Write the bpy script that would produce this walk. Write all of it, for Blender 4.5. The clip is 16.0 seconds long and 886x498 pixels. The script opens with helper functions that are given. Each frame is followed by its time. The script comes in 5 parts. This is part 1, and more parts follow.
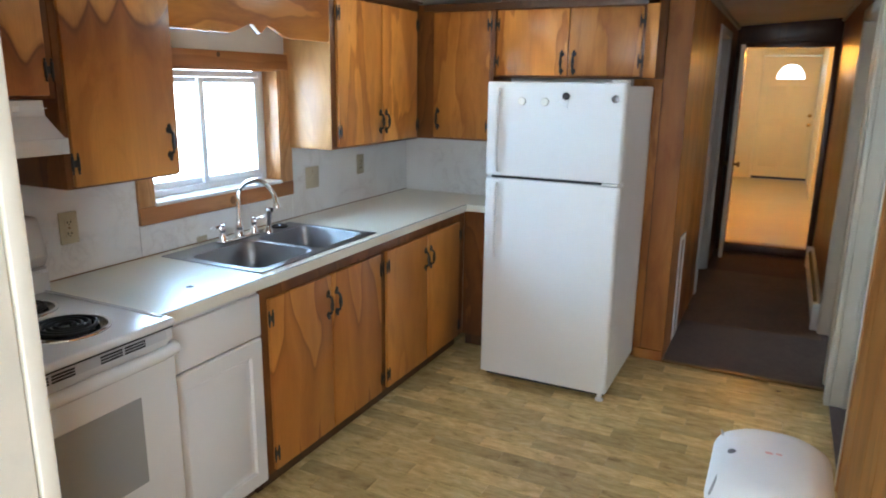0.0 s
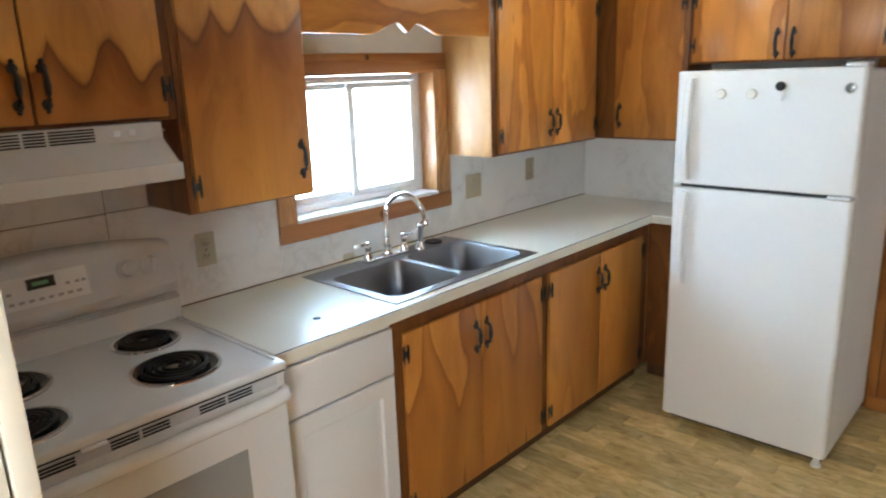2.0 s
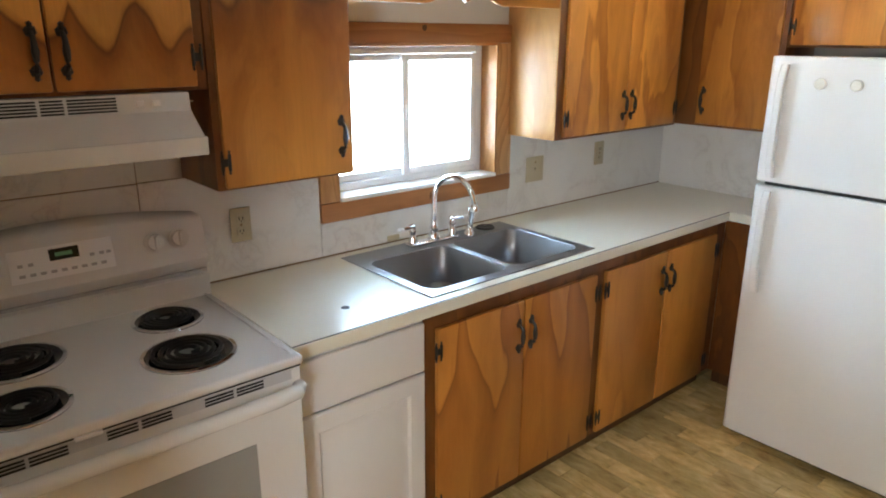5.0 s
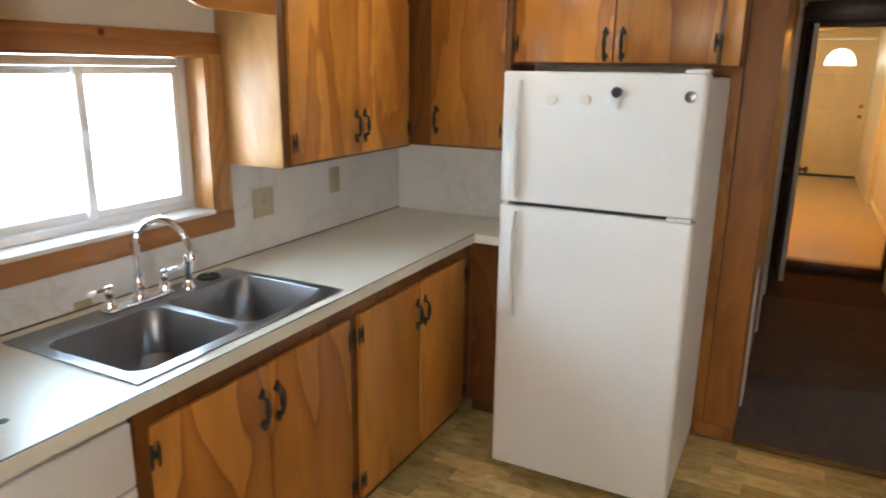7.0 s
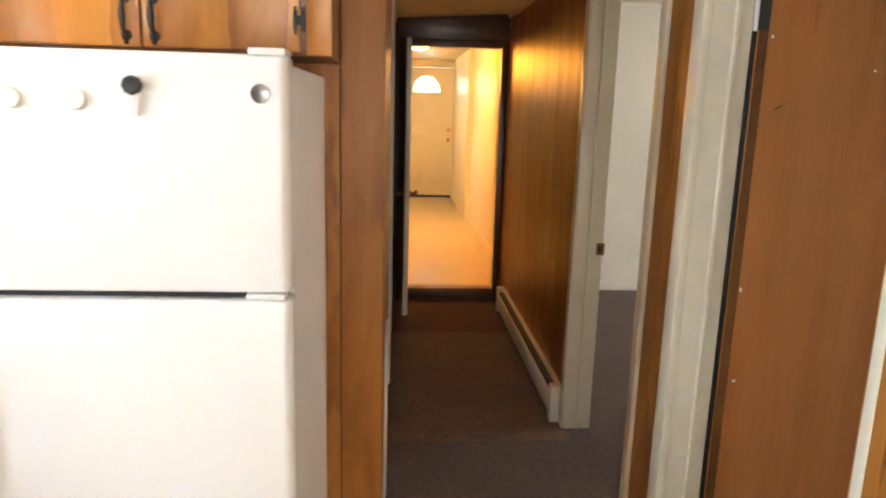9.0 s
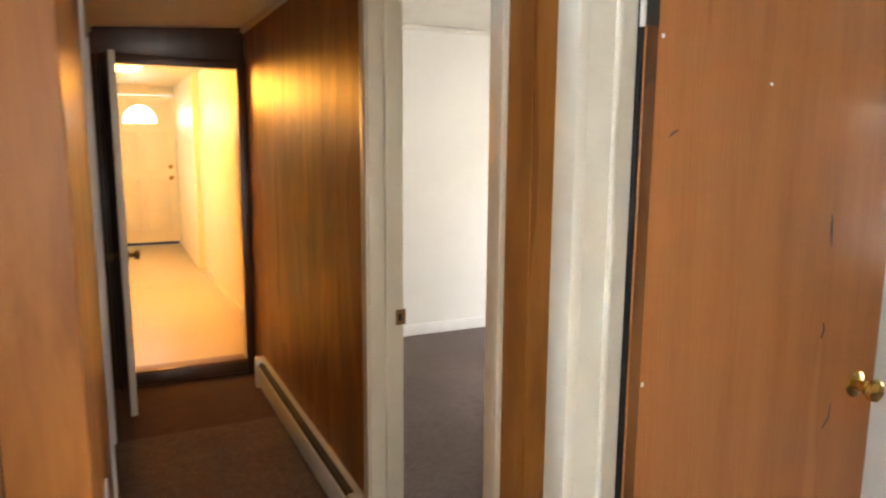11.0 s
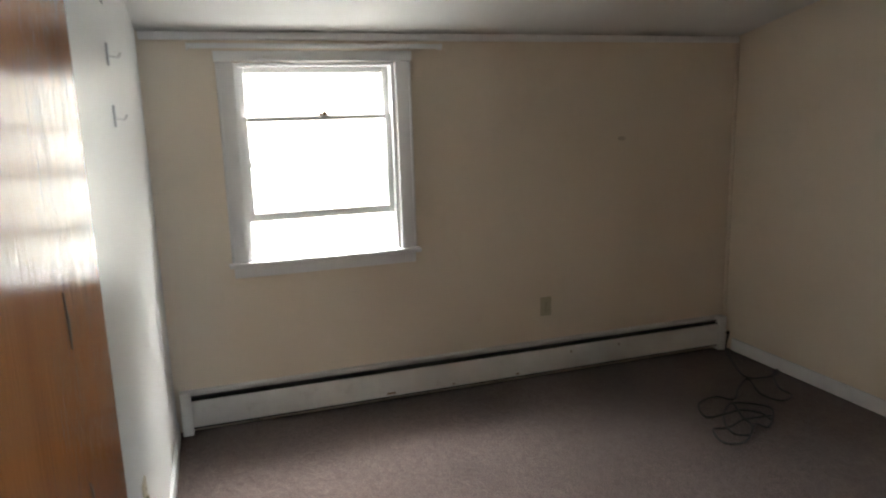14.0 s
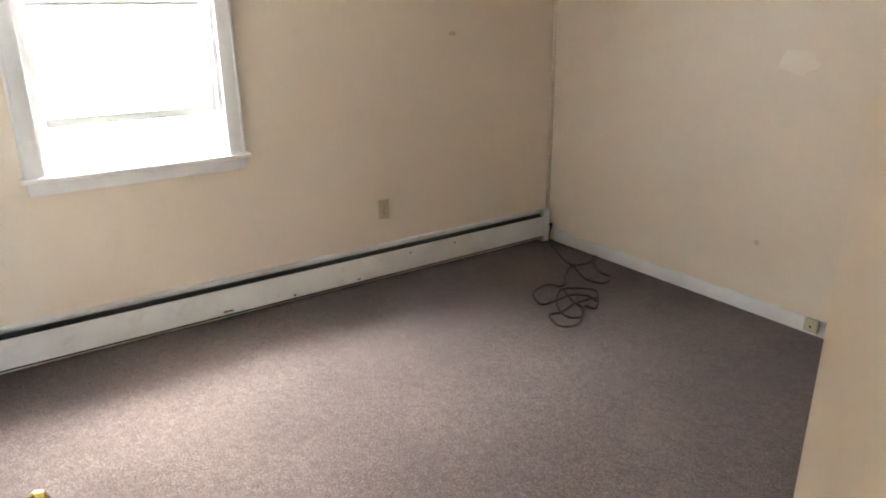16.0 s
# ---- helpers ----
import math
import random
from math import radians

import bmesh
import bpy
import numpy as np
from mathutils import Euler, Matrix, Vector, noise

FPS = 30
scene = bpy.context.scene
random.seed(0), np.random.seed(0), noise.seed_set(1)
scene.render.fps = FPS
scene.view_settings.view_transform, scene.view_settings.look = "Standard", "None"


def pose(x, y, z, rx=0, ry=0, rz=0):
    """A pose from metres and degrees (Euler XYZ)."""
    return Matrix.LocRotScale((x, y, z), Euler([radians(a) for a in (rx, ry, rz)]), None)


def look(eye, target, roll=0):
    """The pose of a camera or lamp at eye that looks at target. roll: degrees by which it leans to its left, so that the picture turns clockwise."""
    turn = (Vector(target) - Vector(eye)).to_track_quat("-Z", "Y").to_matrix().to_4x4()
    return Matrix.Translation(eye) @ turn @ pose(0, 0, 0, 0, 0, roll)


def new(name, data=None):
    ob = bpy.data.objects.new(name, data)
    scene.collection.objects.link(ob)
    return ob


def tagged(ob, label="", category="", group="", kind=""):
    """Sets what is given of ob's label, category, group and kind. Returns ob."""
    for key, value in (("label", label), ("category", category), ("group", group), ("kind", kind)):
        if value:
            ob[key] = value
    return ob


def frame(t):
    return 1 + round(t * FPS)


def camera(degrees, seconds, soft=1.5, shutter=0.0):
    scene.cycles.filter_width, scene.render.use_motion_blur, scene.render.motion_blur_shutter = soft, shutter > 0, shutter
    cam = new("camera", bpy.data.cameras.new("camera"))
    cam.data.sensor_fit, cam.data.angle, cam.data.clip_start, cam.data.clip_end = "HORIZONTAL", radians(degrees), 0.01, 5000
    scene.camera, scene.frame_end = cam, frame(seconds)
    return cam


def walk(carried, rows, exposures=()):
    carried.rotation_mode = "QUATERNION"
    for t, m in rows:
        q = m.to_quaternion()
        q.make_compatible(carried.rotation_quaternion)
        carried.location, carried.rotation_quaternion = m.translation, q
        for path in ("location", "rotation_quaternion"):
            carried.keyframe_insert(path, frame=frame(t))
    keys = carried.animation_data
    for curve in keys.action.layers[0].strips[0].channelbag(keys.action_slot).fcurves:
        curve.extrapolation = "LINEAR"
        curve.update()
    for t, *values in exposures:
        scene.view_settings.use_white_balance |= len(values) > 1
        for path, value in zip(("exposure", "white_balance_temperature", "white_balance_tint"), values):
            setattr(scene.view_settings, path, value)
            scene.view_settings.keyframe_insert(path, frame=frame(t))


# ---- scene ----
cam = camera(65.6, 16.0, 1.9, 0.3)
PATH = [
    (0, (0.201, 0.314, 1.614), (-0.653, 2.059, 1.142), 0.8),
    (0.5, (0.3, 0.519, 1.666), (-0.712, 2.163, 1.142), 0.1),
    (1, (0.173, 0.602, 1.666), (-0.873, 2.239, 1.19), -0.7),
    (1.5, (0.128, 0.682, 1.676), (-0.978, 2.278, 1.197), -2.3),
    (2, (0.103, 0.758, 1.651), (-1.216, 2.176, 1.153), -2.0),
    (2.5, (0.107, 0.823, 1.679), (-1.319, 2.081, 1.059), -1.3),
    (3, (0.123, 0.866, 1.669), (-1.377, 2.037, 1.056), -0.5),
    (5.5, (-0.021, 0.973, 1.684), (-1.429, 2.277, 1.121), 0.7),
    (6, (-0.141, 0.963, 1.673), (-1.291, 2.51, 1.138), -1.1),
    (6.5, (-0.185, 1.067, 1.652), (-1.214, 2.712, 1.169), -0.0),
    (7, (-0.204, 1.263, 1.627), (-1.087, 2.984, 1.118), 0.7),
    (7.5, (-0.26, 1.448, 1.58), (-0.927, 3.273, 1.107), 0.1),
    (8, (-0.323, 1.686, 1.562), (-0.701, 3.59, 1.079), -1.7),
    (8.5, (-0.296, 1.981, 1.532), (-0.388, 3.933, 1.109), 0.2),
    (10.8, (-0.244, 3.014, 1.542), (0.52, 4.826, 1.176), 0.8),
    (11, (-0.247, 3.075, 1.536), (0.615, 4.852, 1.224), 0.4),
    (11.5, (-0.244, 3.262, 1.558), (1.025, 4.78, 1.27), -1.8),
    (12, (-0.217, 3.401, 1.543), (1.337, 4.621, 1.232), -1.3),
    (12.5, (-0.04, 3.574, 1.548), (1.734, 4.443, 1.231), -1.8),
    (13, (0.108, 3.716, 1.557), (2.04, 4.111, 1.228), 0.2),
    (13.5, (0.193, 3.877, 1.579), (2.153, 3.619, 1.278), -2.2),
    (14, (0.324, 3.915, 1.573), (2.187, 3.295, 1.191), -1.7),
    (14.5, (0.437, 3.957, 1.569), (2.206, 3.211, 1.009), -1.2),
    (15, (0.519, 4.019, 1.558), (2.206, 3.075, 1.044), -1.0),
    (15.5, (0.515, 4.035, 1.547), (2.083, 2.965, 0.918), -0.5),
    (16, (0.509, 4.029, 1.537), (2.058, 2.949, 0.88), -0.5),
]
EXPOSURES = [(0.0, 0.50, 5700, 7), (2.0, 0.62, 6200, 8), (3.0, 0.62, 6500, 9), (6.0, 0.42, 6600, 11), (7.5, 0.33, 7300, 13), (8.5, 0.82, 7450, 14), (11.0, 1.6, 7000, 13), (11.5, 1.2, 6400, 12), (12.0, 0.85, 6200, 11),
             (12.5, 0.75, 6100, 9), (13.0, 0.4, 5900, 8), (13.5, 0.35, 6200, 9), (14.0, 0.28, 6750, 10), (14.5, 0.80, 7050, 11), (15.0, 1.38, 6950, 11), (15.5, 1.70, 6750, 10), (16.0, 1.82, 6650, 10)]
walk(cam, [(t, look(eye, target, roll)) for t, eye, target, roll in PATH], EXPOSURES)

# ---- world, sun and the light that comes in at the openings ----
world = bpy.data.worlds.new("world")
scene.world = world
world.use_nodes = True
wn = world.node_tree.nodes
sky = wn.new("ShaderNodeTexSky")
sky.sky_type = "NISHITA"
sky.sun_disc = False
sky.sun_elevation = radians(48)
sky.sun_rotation = radians(104)
world.node_tree.links.new(sky.outputs[0], wn["Background"].inputs[0])
wn["Background"].inputs[1].default_value = 0.1

sun_data = bpy.data.lights.new("sun", "SUN")
sun_data.energy, sun_data.angle, sun_data.color = 5.0, radians(28), (1.0, 0.95, 0.90)
sun = new("sun", sun_data)
sun.matrix_world = look((20, -6, 23), (0, 0, 0))


def window_light(name, eye, target, w, h, watts, colour):
    d = bpy.data.lights.new(name, "AREA")
    d.shape, d.size, d.size_y, d.energy, d.color = "RECTANGLE", w, h, watts, colour
    ob = new(name, d)
    ob.matrix_world = look(eye, target)
    return ob


window_light("daylight_kitchen", (-2.34, 2.66, 1.39), (0, 2.66, 1.3), 0.98, 0.72, 46, (0.50, 0.76, 1.0))
# dining lamps at unseen windows; the east one is added to brighten the cabinet fronts
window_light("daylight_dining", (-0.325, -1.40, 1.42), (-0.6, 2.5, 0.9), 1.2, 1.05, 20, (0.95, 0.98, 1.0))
window_light("fill_dining_east", (0.80, -0.55, 1.40), (-1.6, 1.0, 1.0), 1.0, 1.05, 54, (0.93, 0.97, 1.0))
window_light("daylight_bedroom", (4.90, 3.366, 2.75), (3.2, 3.366, 0.60), 2.6, 0.8, 620, (0.92, 0.97, 1.0))
window_light("daylight_second_room", (4.12, 6.1, 1.4), (0, 6.1, 1.2), 1.1, 1.1, 10, (1.0, 0.96, 0.90))
window_light("daylight_front_door", (0.17, 13.36, 1.85), (0.17, 9, 1.5), 0.42, 0.26, 1.5, (1.0, 0.97, 0.9))
window_light("daylight_front_room", (-2.42, 10.6, 1.4), (0, 10.6, 0.6), 0.95, 0.9, 3.0, (1.0, 0.85, 0.6))
bulb_data = bpy.data.lights.new("hall_lamp_bulb", "POINT")
bulb_data.energy, bulb_data.color, bulb_data.shadow_soft_size = 27, (1.0, 0.40, 0.05), 0.13
bulb = new("hall_lamp_bulb", bulb_data)
bulb.location = (-0.067, 9.57, 1.96)
kitchen_bulb_data = bpy.data.lights.new("kitchen_lamp_bulb", "POINT")
kitchen_bulb_data.energy, kitchen_bulb_data.color, kitchen_bulb_data.shadow_soft_size = 2.0, (1.0, 0.92, 0.80), 0.035
kitchen_bulb = new("kitchen_lamp_bulb", kitchen_bulb_data)
kitchen_bulb.location = (-1.20, 3.42, 2.062)


# ---- materials ----
def material(name):
    m = bpy.data.materials.new(name)
    m.use_nodes = True
    n, l = m.node_tree.nodes, m.node_tree.links
    return m, n, l, n["Principled BSDF"]


def coords(n, l, scale, spin=True):
    """Object coordinates, shifted by a random amount for each object, then scaled."""
    tc = n.new("ShaderNodeTexCoord")
    mp = n.new("ShaderNodeMapping")
    mp.inputs["Scale"].default_value = scale
    l.new(tc.outputs["Object"], mp.inputs["Vector"])
    if spin:
        info = n.new("ShaderNodeObjectInfo")
        mul = n.new("ShaderNodeMath")
        mul.operation = "MULTIPLY"
        mul.inputs[1].default_value = 37.0
        l.new(info.outputs["Random"], mul.inputs[0])
        l.new(mul.outputs[0], mp.inputs["Location"])
    return mp.outputs["Vector"]


def noise_node(n, l, vec, scale, detail=3.0, rough=0.55, distort=0.0):
    t = n.new("ShaderNodeTexNoise")
    t.inputs["Scale"].default_value, t.inputs["Detail"].default_value = scale, detail
    t.inputs["Roughness"].default_value, t.inputs["Distortion"].default_value = rough, distort
    l.new(vec, t.inputs["Vector"])
    return t.outputs["Fac"]


def ramp(n, l, fac, stops):
    r = n.new("ShaderNodeValToRGB")
    e = r.color_ramp.elements
    while len(e) < len(stops):
        e.new(0.5)
    for el, (p, c) in zip(e, stops):
        el.position = p
        el.color = (*c, 1) if len(c) == 3 else c
    l.new(fac, r.inputs["Fac"])
    return r.outputs["Color"]


def mix(n, l, a, b, fac, kind="MIX"):
    x = n.new("ShaderNodeMixRGB")
    x.blend_type = kind
    for sock, v in ((x.inputs["Color1"], a), (x.inputs["Color2"], b), (x.inputs["Fac"], fac)):
        if isinstance(v, (int, float)):
            sock.default_value = v
        elif isinstance(v, tuple):
            sock.default_value = (*v, 1)
        else:
            l.new(v, sock)
    return x.outputs["Color"]


def math_node(n, l, kind, a, b=0.0):
    x = n.new("ShaderNodeMath")
    x.operation = kind
    for sock, v in ((x.inputs[0], a), (x.inputs[1], b)):
        if isinstance(v, (int, float)):
            sock.default_value = v
        else:
            l.new(v, sock)
    return x.outputs[0]


def bump(n, l, p, height, strength, distance=0.002):
    b = n.new("ShaderNodeBump")
    b.inputs["Strength"].default_value, b.inputs["Distance"].default_value = strength, distance
    l.new(height, b.inputs["Height"])
    l.new(b.outputs["Normal"], p.inputs["Normal"])


def paint(name, colour, rough=0.5, var=0.08, scale=3.0, fine=180.0, relief=0.08, metal=0.0, coat=0.0, stain=None, stain_amount=0.0):
    m, n, l, p = material(name)
    v = coords(n, l, (1, 1, 1))
    big = noise_node(n, l, v, scale, 4)
    small = noise_node(n, l, v, fine, 2)
    lo = tuple(c * (1 - var) for c in colour)
    hi = tuple(min(1, c * (1 + var)) for c in colour)
    c = ramp(n, l, big, [(0.3, lo), (0.7, hi)])
    if stain:
        spots = noise_node(n, l, v, scale * 1.7, 5, 0.7)
        c = mix(n, l, c, stain, math_node(n, l, "MULTIPLY", ramp(n, l, spots, [(0.56, (0, 0, 0)), (0.72, (1, 1, 1))]), stain_amount))
    l.new(c, p.inputs["Base Color"])
    r = ramp(n, l, noise_node(n, l, v, scale * 4, 3), [(0.3, (rough * 0.95,) * 3), (0.75, (min(1, rough * 1.06),) * 3)])
    l.new(r, p.inputs["Roughness"])
    p.inputs["Metallic"].default_value = metal
    p.inputs["Coat Weight"].default_value = coat
    p.inputs["Coat Roughness"].default_value = 0.15
    if relief:
        bump(n, l, p, small, relief)
    return m


def wood(name, light, mid, dark, axis, rough=0.32, coat=0.3, size=1.0, rings=26.0, line=0.75, grain=0.12, stretch=0.34, tones=0.8, gloss=0.5, fibre=0.22, figure=1.0, relief=0.001, lobes=None):
    """Stained veneer: broad cathedral figure along one axis, with fine pores; lobes (lines a metre, width, drop, height of a line or None) hang in scallops."""
    m, n, l, p = material(name)
    across = 2.6 * size
    along = across * stretch
    sc = {"X": (along, across, across), "Y": (across, along, across), "Z": (across, across, along)}[axis]
    v = coords(n, l, sc)
    field = noise_node(n, l, v, 1.0, 1.2, 0.4, 0.5)
    wob = noise_node(n, l, v, 5.0, 2, 0.5)
    turn = math_node(n, l, "ADD", math_node(n, l, "MULTIPLY", field, rings), math_node(n, l, "MULTIPLY", wob, 0.7))
    if lobes:
        per_metre, lobe_w, drop, at = lobes
        raw = coords(n, l, (1, 1, 1), at is None)
        xyz = n.new("ShaderNodeSeparateXYZ")
        l.new(raw, xyz.inputs[0])
        warp = noise_node(n, l, coords(n, l, (1, 1, 0.3)), 4.5, 1.5, 0.5)
        rag = noise_node(n, l, coords(n, l, (1, 1, 0.5)), 14.0, 3, 0.6)
        side = math_node(n, l, "ADD", math_node(n, l, "ADD", xyz.outputs[0], xyz.outputs[1]), math_node(n, l, "MULTIPLY", warp, 1.5 * lobe_w))
        lobe = math_node(n, l, "ABSOLUTE", math_node(n, l, "SINE", math_node(n, l, "MULTIPLY", side, math.pi / lobe_w)))
        depth = math_node(n, l, "MULTIPLY", lobe, math_node(n, l, "MULTIPLY", field, 2.0 * drop))
        height = math_node(n, l, "ADD", math_node(n, l, "ADD", xyz.outputs[2], depth), math_node(n, l, "MULTIPLY", rag, 0.02))
        height = math_node(n, l, "SUBTRACT", height, at or 0.0)
        turn = math_node(n, l, "SUBTRACT", math_node(n, l, "MULTIPLY", warp, 0.15), math_node(n, l, "MULTIPLY", height, per_metre))
    saw = math_node(n, l, "FRACT", turn)
    tight = 0.28 if lobes else 1.0
    edge = ramp(n, l, saw, [(0.0, (0.5,) * 3), (0.03 * tight, (1, 1, 1)), (0.12 * tight, (0.40,) * 3), (0.45 * tight, (0.0,) * 3), (1.0 - 0.03 * tight, (0.0,) * 3), (1.0, (0.5,) * 3)])
    patch = ramp(n, l, saw, [(0.0, (0.35,) * 3), (0.04, (0.0,) * 3), (0.45, (0.5,) * 3), (0.96, (1, 1, 1)), (1.0, (0.35,) * 3)])
    broad = noise_node(n, l, v, 0.7, 2, 0.5)
    c = mix(n, l, mid, light, patch)
    c = mix(n, l, c, ramp(n, l, broad, [(0.30, (0.68, 0.60, 0.50)), (0.62, (1.12, 1.12, 1.12))]), 0.9 * figure, "MULTIPLY")
    blot = noise_node(n, l, v, 2.6, 4, 0.65, 0.6)
    c = mix(n, l, c, ramp(n, l, blot, [(0.36, (0.66, 0.56, 0.46)), (0.52, (1.0, 1.0, 1.0)), (0.7, (1.15, 1.15, 1.12))]), 0.6 * figure, "MULTIPLY")
    c = mix(n, l, c, dark, math_node(n, l, "MULTIPLY", edge, line))
    fs = {"X": (6, 160, 160), "Y": (160, 6, 160), "Z": (160, 160, 6)}[axis]
    pores = noise_node(n, l, coords(n, l, fs), 1.0, 3, 0.6)
    c = mix(n, l, c, ramp(n, l, pores, [(0.3, (0.70,) * 3), (0.6, (1.04,) * 3)]), fibre, "MULTIPLY")
    info = n.new("ShaderNodeObjectInfo")
    tone = ramp(n, l, info.outputs["Random"], [(0.0, (0.80,) * 3), (1.0, (1.1,) * 3)])
    c = mix(n, l, c, tone, tones, "MULTIPLY")
    l.new(c, p.inputs["Base Color"])
    p.inputs["Roughness"].default_value = rough
    p.inputs["Specular IOR Level"].default_value = gloss
    p.inputs["Coat Weight"].default_value = coat
    p.inputs["Coat Roughness"].default_value = max(0.1, rough * 0.6)
    bump(n, l, p, pores, grain, relief)
    return m


def carpet_mat(name="carpet_pile", tint=(1.0, 1.0, 1.0)):
    m, n, l, p = material(name)
    v = coords(n, l, (1, 1, 1), False)
    fine = noise_node(n, l, v, 150, 4, 0.75)
    mid = noise_node(n, l, v, 26, 4, 0.65)
    big = noise_node(n, l, v, 2.2, 3)
    c = ramp(n, l, fine, [(0.30, (0.048, 0.036, 0.032)), (0.5, (0.140, 0.104, 0.092)), (0.70, (0.32, 0.243, 0.218))])
    c = mix(n, l, c, ramp(n, l, mid, [(0.3, (0.72,) * 3), (0.7, (1.15,) * 3)]), 0.8, "MULTIPLY")
    c = mix(n, l, c, ramp(n, l, big, [(0.3, (0.85,) * 3), (0.7, (1.08,) * 3)]), 1.0, "MULTIPLY")
    c = mix(n, l, c, tint, 1.0, "MULTIPLY")
    l.new(c, p.inputs["Base Color"])
    p.inputs["Roughness"].default_value = 1.0
    p.inputs["Specular IOR Level"].default_value = 0.1
    p.inputs["Sheen Weight"].default_value = 0.14
    bump(n, l, p, math_node(n, l, "ADD", fine, math_node(n, l, "MULTIPLY", mid, 1.5)), 0.9, 0.006)
    return m


def vinyl_mat():
    m, n, l, p = material("vinyl_plank")
    v = coords(n, l, (3.6, 8, 1))
    streak = noise_node(n, l, v, 3.0, 5, 0.65, 0.4)
    fine = noise_node(n, l, coords(n, l, (6, 140, 1)), 1.0, 3, 0.6)
    c = ramp(n, l, streak, [(0.28, (0.34, 0.215, 0.07)), (0.40, (0.56, 0.405, 0.16)), (0.55, (0.69, 0.525, 0.235)), (0.72, (0.80, 0.66, 0.36))])
    c = mix(n, l, c, ramp(n, l, fine, [(0.3, (0.72,) * 3), (0.6, (1.05,) * 3)]), 0.45, "MULTIPLY")
    info = n.new("ShaderNodeObjectInfo")
    c = mix(n, l, c, ramp(n, l, info.outputs["Random"], [(0.0, (0.70, 0.68, 0.63)), (1.0, (1.22, 1.21, 1.18))]), 1.0, "MULTIPLY")
    l.new(c, p.inputs["Base Color"])
    l.new(ramp(n, l, streak, [(0.3, (0.42,) * 3), (0.7, (0.3,) * 3)]), p.inputs["Roughness"])
    bump(n, l, p, fine, 0.15, 0.001)
    return m


def marble_mat():
    m, n, l, p = material("marbled_laminate")
    v = coords(n, l, (1, 1, 1), False)
    warp = noise_node(n, l, v, 5.0, 5, 0.65, 1.2)
    vein = math_node(n, l, "ABSOLUTE", math_node(n, l, "SUBTRACT", warp, 0.5))
    mask = noise_node(n, l, v, 2.4, 2)
    c = ramp(n, l, vein, [(0.0, (0.64, 0.62, 0.59)), (0.02, (0.72, 0.70, 0.67)), (0.08, (0.77, 0.76, 0.73))])
    c = mix(n, l, c, (0.80, 0.79, 0.765), ramp(n, l, mask, [(0.42, (1, 1, 1)), (0.6, (0, 0, 0))]))
    l.new(c, p.inputs["Base Color"])
    p.inputs["Roughness"].default_value = 0.35
    bump(n, l, p, noise_node(n, l, v, 220, 2), 0.05, 0.001)
    return m


def plain(name, colour, rough=0.5, metal=0.0, coat=0.0):
    m, n, l, p = material(name)
    p.inputs["Base Color"].default_value = (*colour, 1)
    p.inputs["Roughness"].default_value = rough
    p.inputs["Metallic"].default_value = metal
    p.inputs["Coat Weight"].default_value = coat
    return m


def glass_mat(name="window_glass", tint=(1, 1, 1)):
    m, n, l, p = material(name)
    p.inputs["Base Color"].default_value = (*tint, 1)
    p.inputs["Roughness"].default_value = 0.0
    p.inputs["IOR"].default_value = 1.45
    p.inputs["Transmission Weight"].default_value = 1.0
    return m


def glow(name, colour, strength):
    m, n, l, p = material(name)
    p.inputs["Base Color"].default_value = (0.9, 0.85, 0.75, 1)
    p.inputs["Emission Color"].default_value = (*colour, 1)
    p.inputs["Emission Strength"].default_value = strength
    return m


HONEY = ((0.69, 0.305, 0.058), (0.52, 0.198, 0.034), (0.20, 0.058, 0.009))
SCALLOP = ((0.72, 0.34, 0.075), (0.42, 0.145, 0.028), (0.12, 0.030, 0.005))
CAB_SCALLOP = wood("honey_plywood_low_scallops", *SCALLOP, "Z", 0.34, 0.15, 1.0, 3.2, 0.8, stretch=0.5, tones=0.2, lobes=(1.5, 0.17, 0.085, 0.165))
CAB_SCALLOP_HIGH = wood("honey_plywood_high_scallops", *SCALLOP, "Z", 0.34, 0.15, 1.0, 3.2, 0.8, stretch=0.5, tones=0.2, lobes=(1.15, 0.16, 0.085, 0.545))
CAB_TONGUE = wood("honey_plywood_long_tongues", (0.54, 0.225, 0.042), (0.38, 0.132, 0.023), (0.13, 0.034, 0.006), "Z", 0.4, 0.12, 1.3, 3.2, 0.6, stretch=0.3, tones=0.3, figure=0.5, lobes=(1.15, 0.19, 0.52, 0.98))
CAB_PLAIN = wood("honey_plywood_quiet", (0.60, 0.262, 0.050), (0.50, 0.200, 0.036), (0.20, 0.058, 0.010), "Z", 0.4, 0.12, 1.1, 2.2, 0.12, stretch=0.3, tones=0.3, figure=0.7)
CAB_Z = wood("honey_plywood_upright", *HONEY, "Z", 0.34, 0.15, 1.5, 3.2, 0.28, stretch=0.24)
CAB_Y = wood("honey_plywood_along", *HONEY, "Y", 0.4, 0.12, 0.95, 3.2, 0.35)
FRAME_W = wood("stained_face_frame", (0.22, 0.080, 0.017), (0.16, 0.053, 0.011), (0.07, 0.022, 0.005), "Z", 0.38, 0.2, 1.6, 5.0, 0.4)
PINE = wood("orange_pine_trim", (0.46, 0.20, 0.065), (0.38, 0.155, 0.048), (0.26, 0.09, 0.025), "Y", 0.42, 0.15, 1.4, 5.0, 0.3, stretch=0.12)
PANEL = wood("brown_wall_panelling", (0.47, 0.195, 0.044), (0.35, 0.130, 0.027), (0.19, 0.060, 0.012), "Z", 0.38, 0.0, 1.3, 3.0, 0.2, stretch=0.22, gloss=0.3, fibre=0.15)
